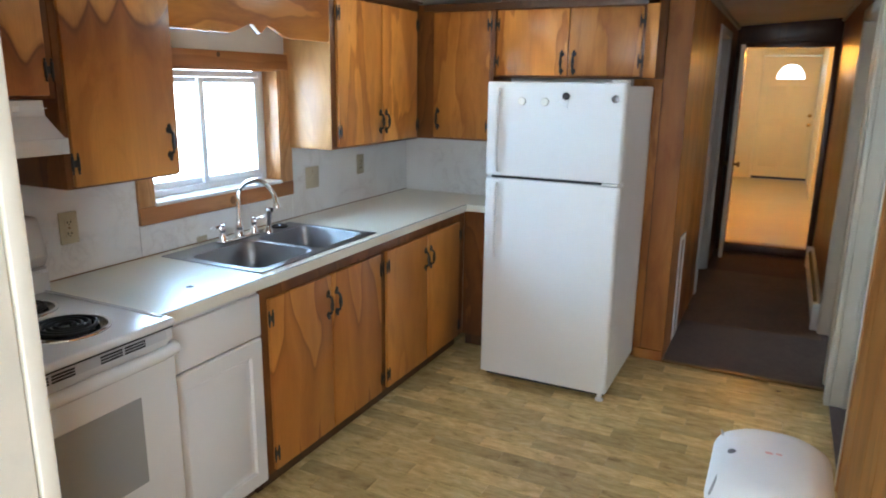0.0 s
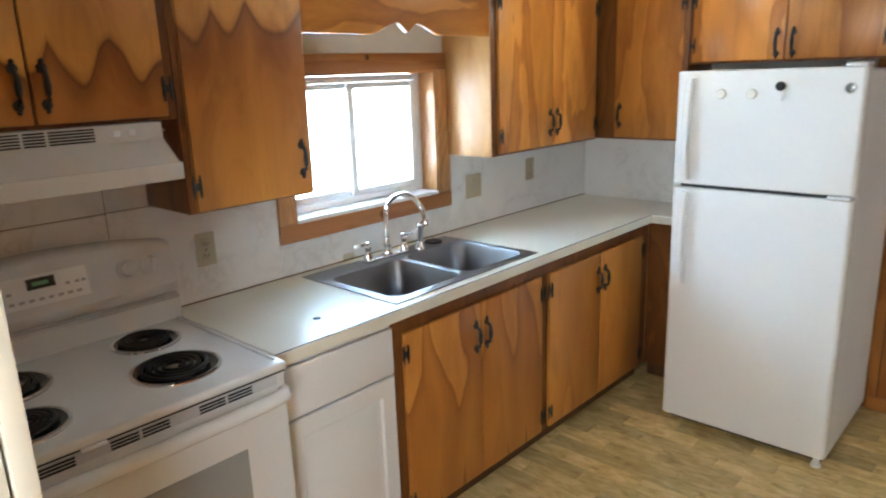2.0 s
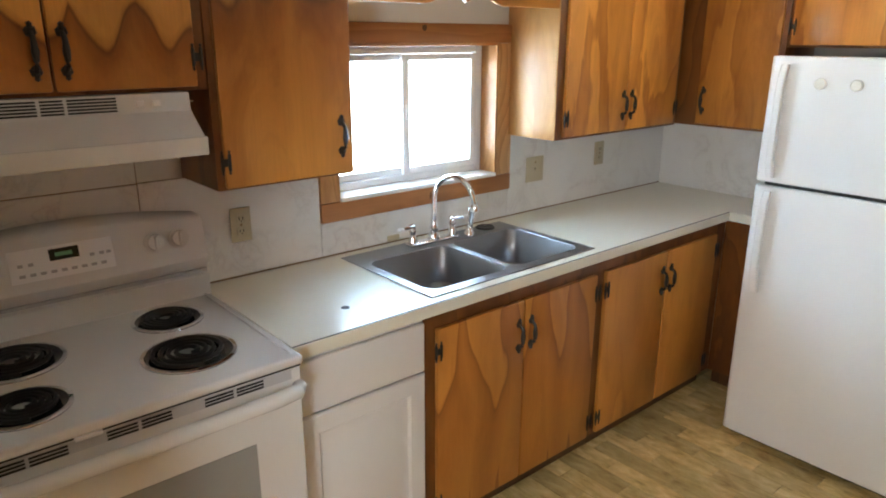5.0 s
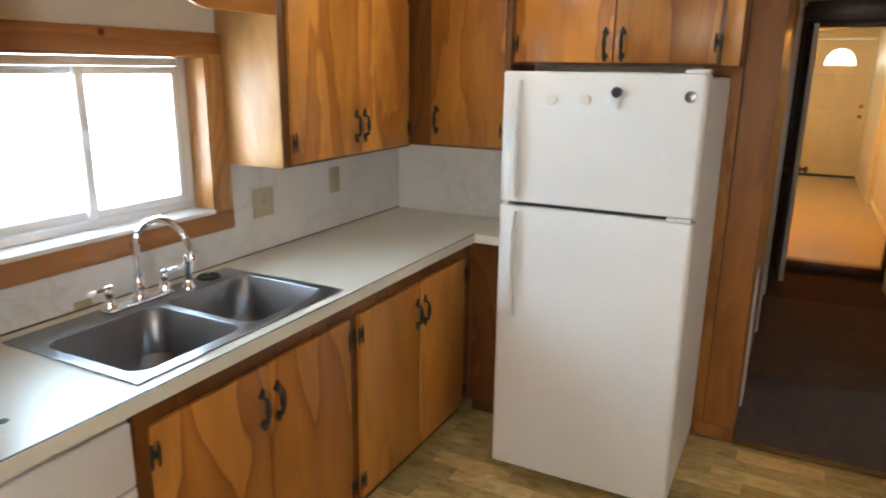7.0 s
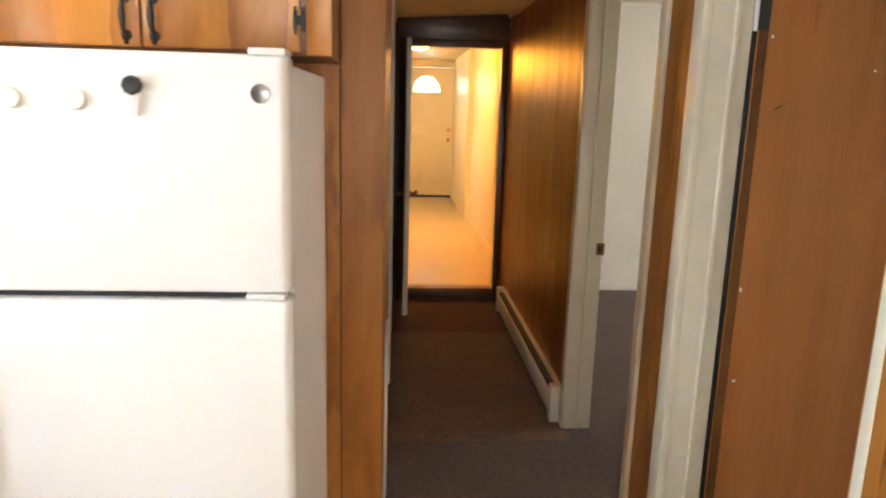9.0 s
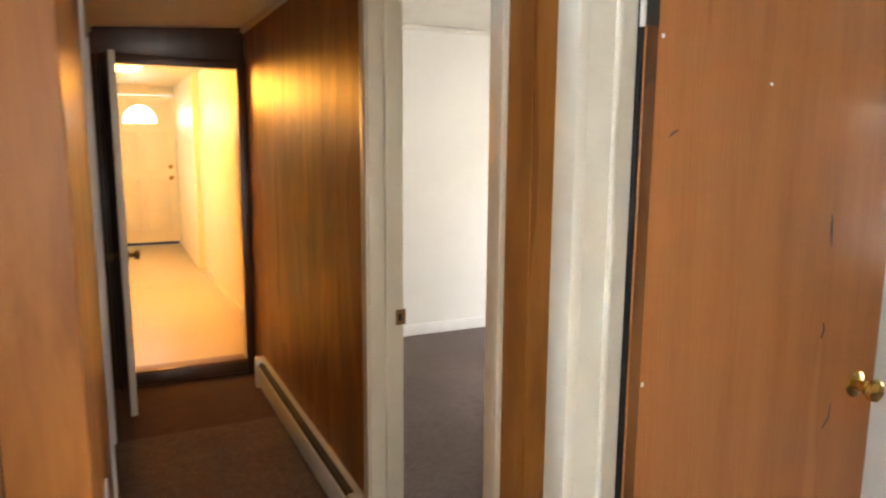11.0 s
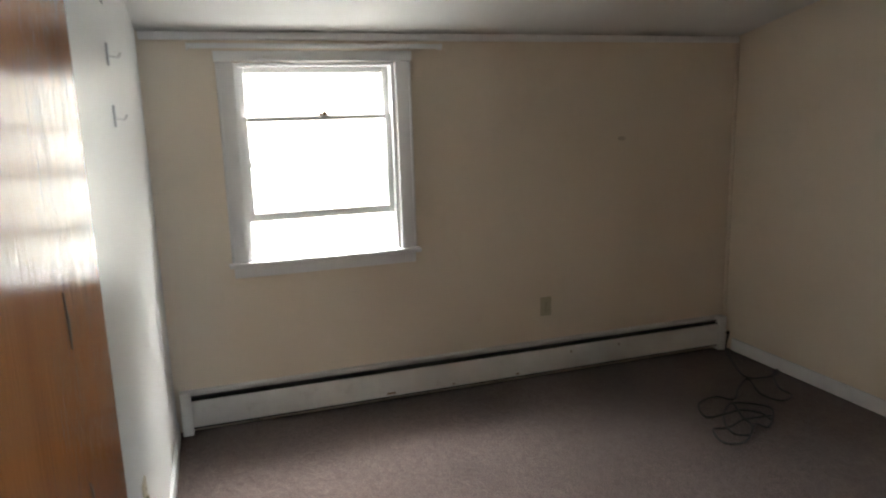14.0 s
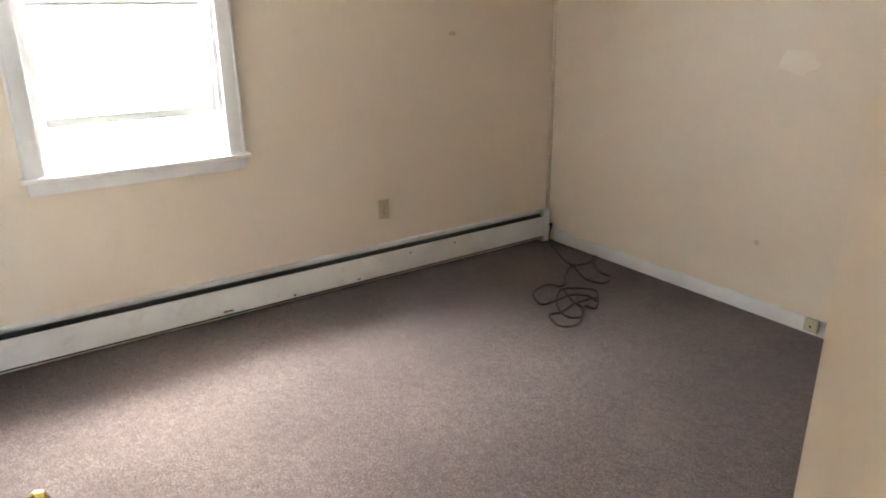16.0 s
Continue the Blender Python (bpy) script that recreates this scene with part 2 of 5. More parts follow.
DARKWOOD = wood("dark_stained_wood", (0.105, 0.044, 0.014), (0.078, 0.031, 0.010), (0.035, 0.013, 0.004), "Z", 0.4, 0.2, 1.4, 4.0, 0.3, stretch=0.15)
LAUAN = wood("red_brown_door_veneer", (0.47, 0.185, 0.064), (0.42, 0.160, 0.054), (0.31, 0.108, 0.036), "Z", 0.17, 0.0, 2.0, 2.0, 0.12, grain=1.0, stretch=0.06, tones=0.2, gloss=0.27, figure=0.3, relief=0.0012)
GROOVE = plain("dark_board_groove", (0.03, 0.013, 0.005), 0.7)
WHITE_WALL = paint("white_wall_paint", (0.71, 0.69, 0.64), 0.5, 0.04, 2.0)
CREAM = paint("cream_wall_paint", (0.77, 0.665, 0.54), 0.42, 0.04, 1.3, 120, 0.12, stain=(0.64, 0.54, 0.42), stain_amount=0.3)
COOL = paint("white_gloss_wall_paint", (0.76, 0.75, 0.72), 0.27, 0.04, 1.5, 90, 0.08)
COOL_P = COOL.node_tree.nodes["Principled BSDF"]
COOL.node_tree.links.remove(COOL_P.inputs["Roughness"].links[0])
COOL_P.inputs["Roughness"].default_value = 0.38
FLAT_WHITE = paint("flat_white_ceiling_paint", (0.76, 0.75, 0.72), 0.85, 0.05, 1.2, 60, 0.2)
TRIM = paint("cream_trim_paint", (0.69, 0.635, 0.52), 0.38, 0.06, 5.0, 150, 0.12, stain=(0.60, 0.55, 0.45), stain_amount=0.4)
WIN_TRIM = paint("white_trim_paint", (0.80, 0.79, 0.78), 0.4, 0.05, 5.0, 150, 0.10)
CEIL = paint("ceiling_paint", (0.76, 0.73, 0.67), 0.7, 0.06, 1.5, 60, 0.25, stain=(0.55, 0.48, 0.38), stain_amount=0.3)
CARPET = carpet_mat("carpet_pile", (0.84, 0.82, 0.83))
CARPET_TAN = carpet_mat("brown_carpet_pile", (1.25, 1.06, 0.86))
# hall pile tinted darker, for the stretch that the doorway light misses
CARPET_SHADED = carpet_mat("shaded_brown_carpet_pile", (0.78, 0.52, 0.34))
VINYL = vinyl_mat()
MARBLE = marble_mat()
COUNTER = paint("white_laminate_worktop", (0.75, 0.72, 0.61), 0.30, 0.03, 3.0, 400, 0.02)
ENAMEL = paint("white_enamel", (0.70, 0.69, 0.675), 0.22, 0.02, 3.0, 60, 0.02, coat=0.3)
GREY_ENAMEL = paint("pale_grey_enamel", (0.52, 0.52, 0.52), 0.35, 0.02, 3.0, 60, 0.02)
FRIDGE = paint("textured_white_fridge", (0.80, 0.79, 0.77), 0.38, 0.02, 2.0, 420, 0.12)
HEATER = paint("white_heater_enamel", (0.74, 0.73, 0.70), 0.4, 0.06, 6.0, 100, 0.05, stain=(0.42, 0.38, 0.33), stain_amount=0.3)
WHITE_CAB = paint("white_thermofoil", (0.70, 0.68, 0.66), 0.4, 0.02, 3.0, 100, 0.02)
PLASTIC = paint("white_plastic", (0.82, 0.82, 0.82), 0.35, 0.02, 4.0, 100, 0.02)
CREAM_MAGNET = paint("cream_magnet", (0.80, 0.78, 0.70), 0.4)
IVORY = paint("ivory_plastic", (0.50, 0.44, 0.30), 0.4, 0.03, 20.0, 100, 0.0)
STEEL = paint("brushed_steel", (0.27, 0.27, 0.28), 0.34, 0.04, 2.0, 300, 0.0, metal=1.0)
CHROME = plain("chrome", (0.82, 0.82, 0.83), 0.07, 1.0)
BRASS = plain("polished_brass", (0.62, 0.42, 0.13), 0.16, 1.0)
OLD_BRASS = plain("tarnished_brass", (0.22, 0.13, 0.05), 0.42, 0.8)
IRON = paint("black_iron_hardware", (0.022, 0.019, 0.017), 0.42, 0.2, 30, 200, 0.1)
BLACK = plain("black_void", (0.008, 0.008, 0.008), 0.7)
RUBBER = plain("black_rubber", (0.014, 0.013, 0.013), 0.55)
COIL = plain("black_burner_coil", (0.009, 0.009, 0.010), 0.42, 0.2)
PAN = plain("black_drip_pan", (0.015, 0.015, 0.016), 0.16, 0.0, 0.6)
OVEN_GLASS = plain("grey_oven_window", (0.30, 0.30, 0.295), 0.2)
DISPLAY = plain("dark_display", (0.012, 0.02, 0.016), 0.2)
GREEN = plain("display_digits", (0.10, 0.32, 0.18), 0.4)
GREY_PRINT = plain("grey_print", (0.42, 0.42, 0.43), 0.5)
GLASS = glass_mat()
BULB_GLASS = glow("lit_bulb_glass", (1.0, 0.90, 0.74), 14.0)
LAMP_GLASS = glow("lit_lamp_glass", (1.0, 0.60, 0.20), 4.0)
# pale paint with some of the lamp's amber glow put into its yellow
FAR_WALL = paint("amber_tinted_wall_paint", (0.82, 0.70, 0.40), 0.45, 0.04, 1.5)
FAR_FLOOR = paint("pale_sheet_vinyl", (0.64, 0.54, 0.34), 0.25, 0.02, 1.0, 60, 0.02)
GRASS = paint("rough_grass", (0.07, 0.10, 0.035), 0.9, 0.3, 2.0, 40, 0.5)
SIDING = paint("white_siding", (0.7, 0.7, 0.68), 0.6, 0.05, 2.0)


# ---- mesh helpers ----
def add_box(bm, x0, x1, y0, y1, z0, z1):
    v = [bm.verts.new((x, y, z)) for x in (x0, x1) for y in (y0, y1) for z in (z0, z1)]
    for q in ((0, 1, 3, 2), (4, 6, 7, 5), (0, 4, 5, 1), (2, 3, 7, 6), (0, 2, 6, 4), (1, 5, 7, 3)):
        bm.faces.new([v[i] for i in q])
    return v


def boxes(*bounds, bevel=0.0, seg=2):
    bm = bmesh.new()
    for b in bounds:
        add_box(bm, *b)
    if bevel:
        bmesh.ops.bevel(bm, geom=bm.edges[:], offset=bevel, segments=seg, affect="EDGES", profile=0.5)
    return bm


def cells(xs, ys, keep, z0, z1):
    """One connected slab: a grid of cells between the lines xs and ys, of which keep says which are there."""
    bm = bmesh.new()
    got = {}

    def v(i, j, top):
        if (i, j, top) not in got:
            got[i, j, top] = bm.verts.new((xs[i], ys[j], z1 if top else z0))
        return got[i, j, top]
    on = {(i, j) for i in range(len(xs) - 1) for j in range(len(ys) - 1) if keep(xs[i], xs[i + 1], ys[j], ys[j + 1])}
    for i, j in on:
        bm.faces.new((v(i, j, 1), v(i + 1, j, 1), v(i + 1, j + 1, 1), v(i, j + 1, 1)))
        bm.faces.new((v(i, j, 0), v(i, j + 1, 0), v(i + 1, j + 1, 0), v(i + 1, j, 0)))
        for di, dj, a, c in ((-1, 0, (i, j + 1), (i, j)), (1, 0, (i + 1, j), (i + 1, j + 1)), (0, -1, (i, j), (i + 1, j)), (0, 1, (i + 1, j + 1), (i, j + 1))):
            if (i + di, j + dj) not in on:
                bm.faces.new((v(*a, 0), v(*c, 0), v(*c, 1), v(*a, 1)))
    return bm


def add_tube(bm, pts, r, n=10, closed=False, caps=True):
    """A round bar through points; r is one radius or one for each point."""
    pts = [Vector(p) for p in pts]
    rs = r if isinstance(r, (list, tuple)) else [r] * len(pts)
    rings = []
    ref = Vector((0.31, 0.17, 0.93)).normalized()
    for i, p in enumerate(pts):
        a = pts[i - 1] if (i or closed) else p
        b = pts[(i + 1) % len(pts)] if (i + 1 < len(pts) or closed) else p
        d = (b - a).normalized()
        u = d.cross(ref)
        if u.length < 1e-3:
            u = d.cross(Vector((1, 0, 0)))
        u.normalize()
        w = d.cross(u)
        rings.append([bm.verts.new(p + (u * math.cos(k * 2 * math.pi / n) + w * math.sin(k * 2 * math.pi / n)) * rs[i]) for k in range(n)])
    pairs = list(zip(rings, rings[1:])) + ([(rings[-1], rings[0])] if closed else [])
    for a, b in pairs:
        for k in range(n):
            bm.faces.new((a[k], a[(k + 1) % n], b[(k + 1) % n], b[k]))
    if caps and not closed:
        bm.faces.new(rings[0][::-1])
        bm.faces.new(rings[-1])


def tube(pts, r, n=10, closed=False):
    bm = bmesh.new()
    add_tube(bm, pts, r, n, closed)
    return bm


def add_lathe(bm, profile, base, axis, n=24):
    """A turned shape: (radius, height) along axis from base."""
    base, axis = Vector(base), Vector(axis).normalized()
    u = axis.orthogonal().normalized()
    w = axis.cross(u)
    rings = []
    for r, h in profile:
        c = base + axis * h
        if r < 1e-6:
            rings.append([bm.verts.new(c)])
        else:
            rings.append([bm.verts.new(c + (u * math.cos(k * 2 * math.pi / n) + w * math.sin(k * 2 * math.pi / n)) * r) for k in range(n)])
    for a, b in zip(rings, rings[1:]):
        for k in range(n):
            q = [a[k % len(a)], a[(k + 1) % len(a)], b[(k + 1) % len(b)], b[k % len(b)]]
            q = list(dict.fromkeys(q))
            if len(q) > 2:
                bm.faces.new(q)


def lathe(profile, base, axis=(0, 0, 1), n=24):
    bm = bmesh.new()
    add_lathe(bm, profile, base, axis, n)
    return bm


def prism(poly, axis, a, b, bevel=0.0):
    """A polygon of (s, z) points drawn out along axis from a to b. axis x: s is y; axis y: s is x; axis z: points are (x, y)."""
    bm = bmesh.new()
    place = {"x": lambda s, z, d: (d, s, z), "y": lambda s, z, d: (s, d, z), "z": lambda s, z, d: (s, z, d)}[axis]
    lo = [bm.verts.new(place(s, z, a)) for s, z in poly]
    hi = [bm.verts.new(place(s, z, b)) for s, z in poly]
    k = len(poly)
    bm.faces.new(lo[::-1])
    bm.faces.new(hi)
    for i in range(k):
        bm.faces.new((lo[i], lo[(i + 1) % k], hi[(i + 1) % k], hi[i]))
    bmesh.ops.recalc_face_normals(bm, faces=bm.faces[:])
    if bevel:
        bmesh.ops.bevel(bm, geom=bm.edges[:], offset=bevel, segments=2, affect="EDGES", profile=0.5)
    return bm


def base_of(ob):
    v = Vector((0, 0, 0))
    while ob:
        v += ob.location
        ob = ob.parent
    return v


def to_mesh(name, bm, mat, smooth=True):
    bmesh.ops.recalc_face_normals(bm, faces=bm.faces[:])
    me = bpy.data.meshes.new(name)
    bm.to_mesh(me)
    bm.free()
    me.materials.append(mat)
    if smooth:
        me.shade_smooth()
        me.set_sharp_from_angle(angle=radians(32))
    return me


def part(name, bm, mat, parent, label="", local=False):
    if not local:
        bmesh.ops.translate(bm, verts=bm.verts[:], vec=-base_of(parent))
    ob = new(name, to_mesh(name, bm, mat))
    ob.parent = parent
    if label:
        tagged(ob, label=label)
    return ob


def thing(name, at, label, category, group="", kind="", rz=0):
    ob = new(name)
    ob.location = at
    ob.rotation_euler = (0, 0, radians(rz))
    ob.empty_display_size = 0.1
    return tagged(ob, label, category, group, kind)


def solo(name, bm, mat, at, label, category, group="", kind=""):
    bmesh.ops.translate(bm, verts=bm.verts[:], vec=-Vector(at))
    ob = new(name, to_mesh(name, bm, mat))
    ob.location = at
    return tagged(ob, label, category, group, kind)


def wall(name, axis, a0, a1, s0, s1, z0, z1, mat, openings=(), label="painted wall", category="wall"):
    """A wall whose thickness runs from a0 to a1 and whose length from s0 to s1, with openings (s0, s1, z0, z1) cut through."""
    ss = sorted({s0, s1, *[q for o in openings for q in o[:2]]})
    zs = sorted({z0, z1, *[min(max(q, z0), z1) for o in openings for q in o[2:]]})
    bm = cells(ss, zs, lambda p, q, r, t: not any(o[0] <= p and q <= o[1] and o[2] <= r and t <= o[3] for o in openings), a0, a1)
    for v in bm.verts:
        p, q, r = v.co
        v.co = (r, p, q) if axis == "x" else (p, r, q)
    at = (a0, s0, z0) if axis == "x" else (s0, a0, z0)
    return solo(name, bm, mat, at, label, category, kind="structure")


PLANKS = {}


def planks(parent, axis, face, out, s0, s1, z0, z1, mat, widths, proud=0.010):
    """Upright boards on a wall, side by side, each with a small bevel; out is +1 or -1, the way they face."""
    s, i = s0, 0
    while s < s1 - 0.005:
        w = min(widths[i % len(widths)], s1 - s)
        if s1 - s - w < 0.03:
            w = s1 - s
        key = (axis, out, round(w, 4), round(z1 - z0, 4), mat.name, proud)
        if key not in PLANKS:
            g, d = 0.0012, proud * out
            lo, hi = min(0, d), max(0, d)
            b = (lo, hi, 0.002, w - 0.002, 0, z1 - z0) if axis == "x" else (0.002, w - 0.002, lo, hi, 0, z1 - z0)
            PLANKS[key] = to_mesh("plank", boxes(b, bevel=g, seg=1), mat)
        ob = new("plank", PLANKS[key])
        ob.parent = parent
        at = Vector((face, s, z0)) if axis == "x" else Vector((s, face, z0))
        ob.location = at - base_of(parent)
        s += w
        i += 1
        if s < s1 - 0.005:
            key = (axis, out, "groove", round(z1 - z0, 4), proud)
            if key not in PLANKS:
                d = 0.7 * proud * out
                lo, hi = min(0, d), max(0, d)
                b = (lo, hi, -0.0022, 0.0022, 0.001, z1 - z0 - 0.001) if axis == "x" else (-0.0022, 0.0022, lo, hi, 0.001, z1 - z0 - 0.001)
                PLANKS[key] = to_mesh("groove", boxes(b), GROOVE)
            ob = new("groove", PLANKS[key])
            ob.parent = parent
            ob.location = (Vector((face, s, z0)) if axis == "x" else Vector((s, face, z0))) - base_of(parent)


# ---- floors, walls and ceilings ----
H = 2.28


def ceiling_at(x):
    """The kitchen and hall ceiling falls gently towards the west wall."""
    return 2.06 + 0.065 * (x + 1.8)


floor = solo("floor_kitchen", boxes((-2.2, 0.57, -1.3, 4.40, -0.12, -0.006)), VINYL, (-2.2, -1.3, 0), "tan wood-look vinyl plank kitchen floor", "floor", kind="structure")
def carpeted(x0, x1, y0, y1):
    x, y = (x0 + x1) / 2, (y0 + y1) / 2
    return (-0.306 < x < 0.57 and 4.372 < y < 5.195) or (0.57 < x < 3.95 and 0.70 < y < 7.95)


carpet = solo("floor_carpet", cells((-0.306, 0.57, 3.95), (0.70, 4.372, 5.195, 7.95), carpeted, -0.1, 0.008), CARPET, (0, 4.4, 0), "grey-brown cut-pile carpet, worn and marked", "carpet", kind="structure")
solo("floor_hall_runner", boxes((-0.306, 0.57, 5.196, 6.372, -0.1, 0.0085)), CARPET_TAN, (0, 5.6, 0), "brown hall carpet ending at a seam", "carpet", kind="structure")
solo("floor_hall_runner", boxes((-0.306, 0.57, 6.3735, 6.756, -0.1, 0.0085)), CARPET_TAN, (0, 6.5, 0), "short piece of brown hall carpet between two seams", "carpet", kind="structure")
solo("floor_side_room", boxes((-1.5, -0.307, 5.75, 7.6, -0.1, 0.007)), CARPET_TAN, (-1, 6, 0), "brown carpet of the side room", "carpet", kind="structure")
# the shaded end of the hall, drawn as its own darker carpet piece
solo("floor_hall_landing", boxes((-0.306, 0.57, 6.757, 7.589, -0.1, 0.0080)), CARPET_SHADED, (0, 7.1, 0), "hall carpet before the raised threshold, shade put into its darker tint", "carpet", kind="structure")
solo("floor_front_room", boxes((-2.3, 0.95, 7.62, 13.3, -0.1, 0.095)), FAR_FLOOR, (0, 7.7, 0.09), "pale sheet vinyl floor of the front room", "floor", kind="structure")
solo("trim_threshold", boxes((-0.306, 0.56, 4.345, 4.378, 0.0, 0.012), bevel=0.004), OLD_BRASS, (0, 4.36, 0), "worn brass carpet threshold strip", "threshold", kind="structure")
solo("trim_threshold_front", boxes((-0.216, 0.504, 7.575, 7.70, 0.081, 0.104), bevel=0.006), FRAME_W, (0, 7.6, 0.08), "varnished wooden door threshold", "threshold", kind="structure")
solo("backdrop_east", boxes((6.0, 6.05, -4, 12, -0.6, 3.0)), glow("bright_overcast_haze", (0.80, 0.90, 1.0), 3.0), (6, 0, -0.6), "plain bright overcast distance", "backdrop", kind="structure")
solo("backdrop_west", boxes((-5.05, -5.0, -4, 12, -0.6, 2.5)), glow("bright_overcast_haze_west", (0.75, 0.90, 1.0), 9.0), (-5, 0, -0.6), "plain bright overcast distance", "backdrop", kind="structure")
solo("ground", boxes((-90, 90, -90, 90, -0.8, -0.6)), GRASS, (0, 0, -0.6), "rough grass around the house", "ground", kind="structure")

wall("wall_kitchen_west", "x", -2.22, -2.08, -1.3, 4.48, -0.1, H, WHITE_WALL, [(2.262, 3.072, 1.105, 1.665)], "white painted kitchen wall")
wall("wall_kitchen_north", "y", 4.385, 4.485, -2.22, -0.42, -0.1, H, WHITE_WALL, (), "white painted kitchen wall behind the fridge")
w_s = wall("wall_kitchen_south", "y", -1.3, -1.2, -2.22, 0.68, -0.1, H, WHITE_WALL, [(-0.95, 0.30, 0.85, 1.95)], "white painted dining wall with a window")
w_part = wall("wall_partition", "y", 0.86, 0.966, -2.08, -0.905, -0.1, H, TRIM, (), "cream painted partition beside the cooker")
part("end_board", boxes((-0.905, -0.870, 0.955, 0.986, 0.0, H), bevel=0.003), TRIM, w_part, "cream painted corner board")
part("end_panel", boxes((-0.905, -0.876, 0.62, 0.951, 0.0, H), bevel=0.003), TRIM, w_part, "scuffed cream painted end panel")
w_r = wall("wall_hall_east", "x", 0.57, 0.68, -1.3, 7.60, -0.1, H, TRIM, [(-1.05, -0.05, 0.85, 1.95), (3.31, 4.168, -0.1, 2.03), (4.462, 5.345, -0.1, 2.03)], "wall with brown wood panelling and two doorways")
w_l = wall("wall_hall_west", "x", -0.42, -0.316, 4.372, 7.60, -0.1, H, WHITE_WALL, [(5.93, 6.735, -0.1, 2.03)], "hall wall with brown wood panelling")
w_e = wall("wall_hall_end", "y", 7.60, 7.70, -2.3, 0.95, -0.1, 2.5, FAR_WALL, [(-0.217, 0.505, -0.1, 1.965)], "dark panelled end wall of the hall")
w_stub = wall("wall_stub", "y", 4.375, 4.385, -0.60, -0.316, 0, H, DARKWOOD, (), "panelled wall end beside the fridge")
wall("wall_bedroom_east", "x", 3.89, 4.03, 0.66, 8.05, -0.1, 2.5, CREAM, [(2.965, 3.77, 0.862, 1.852), (5.5, 6.7, 0.85, 1.95)], "cream painted bedroom wall with a sash window")
wall("wall_bedroom_south", "y", 0.66, 0.78, 0.68, 3.89, -0.1, 2.5, CREAM, (), "stained cream painted bedroom wall")
wall("wall_bedroom_north", "y", 4.19, 4.30, 0.68, 3.89, -0.1, 2.5, COOL, (), "white gloss painted bedroom wall")
wall("wall_closet_north", "y", 2.66, 2.76, 0.68, 1.062, -0.1, 2.5, CREAM, (), "cream painted closet end wall")
wall("wall_closet_front", "x", 0.962, 1.062, 0.78, 2.66, -0.1, 2.5, CREAM, (), "cream painted closet wall")
wall("wall_second_room_north", "y", 7.92, 8.045, 0.68, 3.89, -0.1, 2.5, COOL, [(2.98, 3.72, -0.1, 2.03)], "white painted wall of the second bedroom")
wall("wall_second_room_closet", "y", 8.4, 8.5, 2.6, 3.89, -0.1, 2.5, COOL, (), "white painted closet wall")
wall("wall_bath_west", "x", -1.6, -1.5, 5.65, 7.60, -0.1, H, WHITE_WALL, (), "white painted wall of the side room")
wall("wall_bath_south", "y", 5.65, 5.75, -1.5, -0.42, -0.1, H, WHITE_WALL, (), "white painted wall of the side room")
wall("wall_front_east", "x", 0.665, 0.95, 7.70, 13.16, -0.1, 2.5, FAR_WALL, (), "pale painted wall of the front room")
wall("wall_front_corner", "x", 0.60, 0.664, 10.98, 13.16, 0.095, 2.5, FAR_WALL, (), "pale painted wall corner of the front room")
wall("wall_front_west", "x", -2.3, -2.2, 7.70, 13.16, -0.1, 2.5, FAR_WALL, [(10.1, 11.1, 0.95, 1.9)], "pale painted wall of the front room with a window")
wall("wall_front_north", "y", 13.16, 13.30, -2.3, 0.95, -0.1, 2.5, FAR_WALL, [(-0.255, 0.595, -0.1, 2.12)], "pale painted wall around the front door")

solo("ceiling_kitchen", prism([(-2.22, ceiling_at(-2.22)), (0.68, ceiling_at(0.68)), (0.68, 2.40), (-2.22, 2.40)], "y", -1.3, 7.60), CEIL, (0, 0, 2.06), "dull off-white painted ceiling sloping down to the window wall", "ceiling", kind="structure")
solo("ceiling_bedroom", prism([(0.68, 2.30), (2.35, 2.30), (3.89, 1.995), (3.89, 2.6), (0.68, 2.6)], "y", 0.78, 4.19), FLAT_WHITE, (0.68, 0.78, 2.3), "white painted bedroom ceiling sloping down to the window wall", "ceiling", kind="structure")
solo("ceiling_second_room", boxes((0.68, 3.89, 4.30, 7.92, 2.38, 2.48)), CEIL, (0.68, 4.3, 2.38), "white painted ceiling of the second bedroom", "ceiling", kind="structure")
solo("ceiling_closet", boxes((2.6, 3.89, 8.045, 8.4, 2.38, 2.48)), CEIL, (2.6, 8.045, 2.38), "white painted closet ceiling", "ceiling", kind="structure")
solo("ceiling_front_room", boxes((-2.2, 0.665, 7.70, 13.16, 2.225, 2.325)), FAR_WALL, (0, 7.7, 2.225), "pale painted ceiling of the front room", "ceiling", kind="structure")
solo("roof", boxes((-2.6, 4.4, -1.6, 8.6, 2.65, 2.75), (-2.6, 1.2, 8.6, 14.6, 2.65, 2.75)), SIDING, (0, 0, 2.65), "plain flat roof deck", "roof", kind="structure")


def strip(name, b, mat, label, category="trim", bevel=0.004):
    """One length of trim, fixed to the building."""
    return solo(name, boxes(b, bevel=bevel), mat, (b[0], b[2], b[4]), label, category, kind="structure")


# bedroom doorway: jambs, stops and casings
for y0, y1 in ((4.142, 4.167), (3.311, 3.340)):
    strip("trim_door_jamb", (0.553, 0.683, y0, y1, 0.009, 2.0), TRIM, "cream painted door jamb with chipped paint")
strip("trim_door_jamb", (0.553, 0.683, 3.341, 4.141, 2.0, 2.029), TRIM, "cream painted door head")
strip("trim_door_stop", (0.628, 0.640, 4.131, 4.142, 0.009, 2.0), TRIM, "cream painted door stop", bevel=0.002)
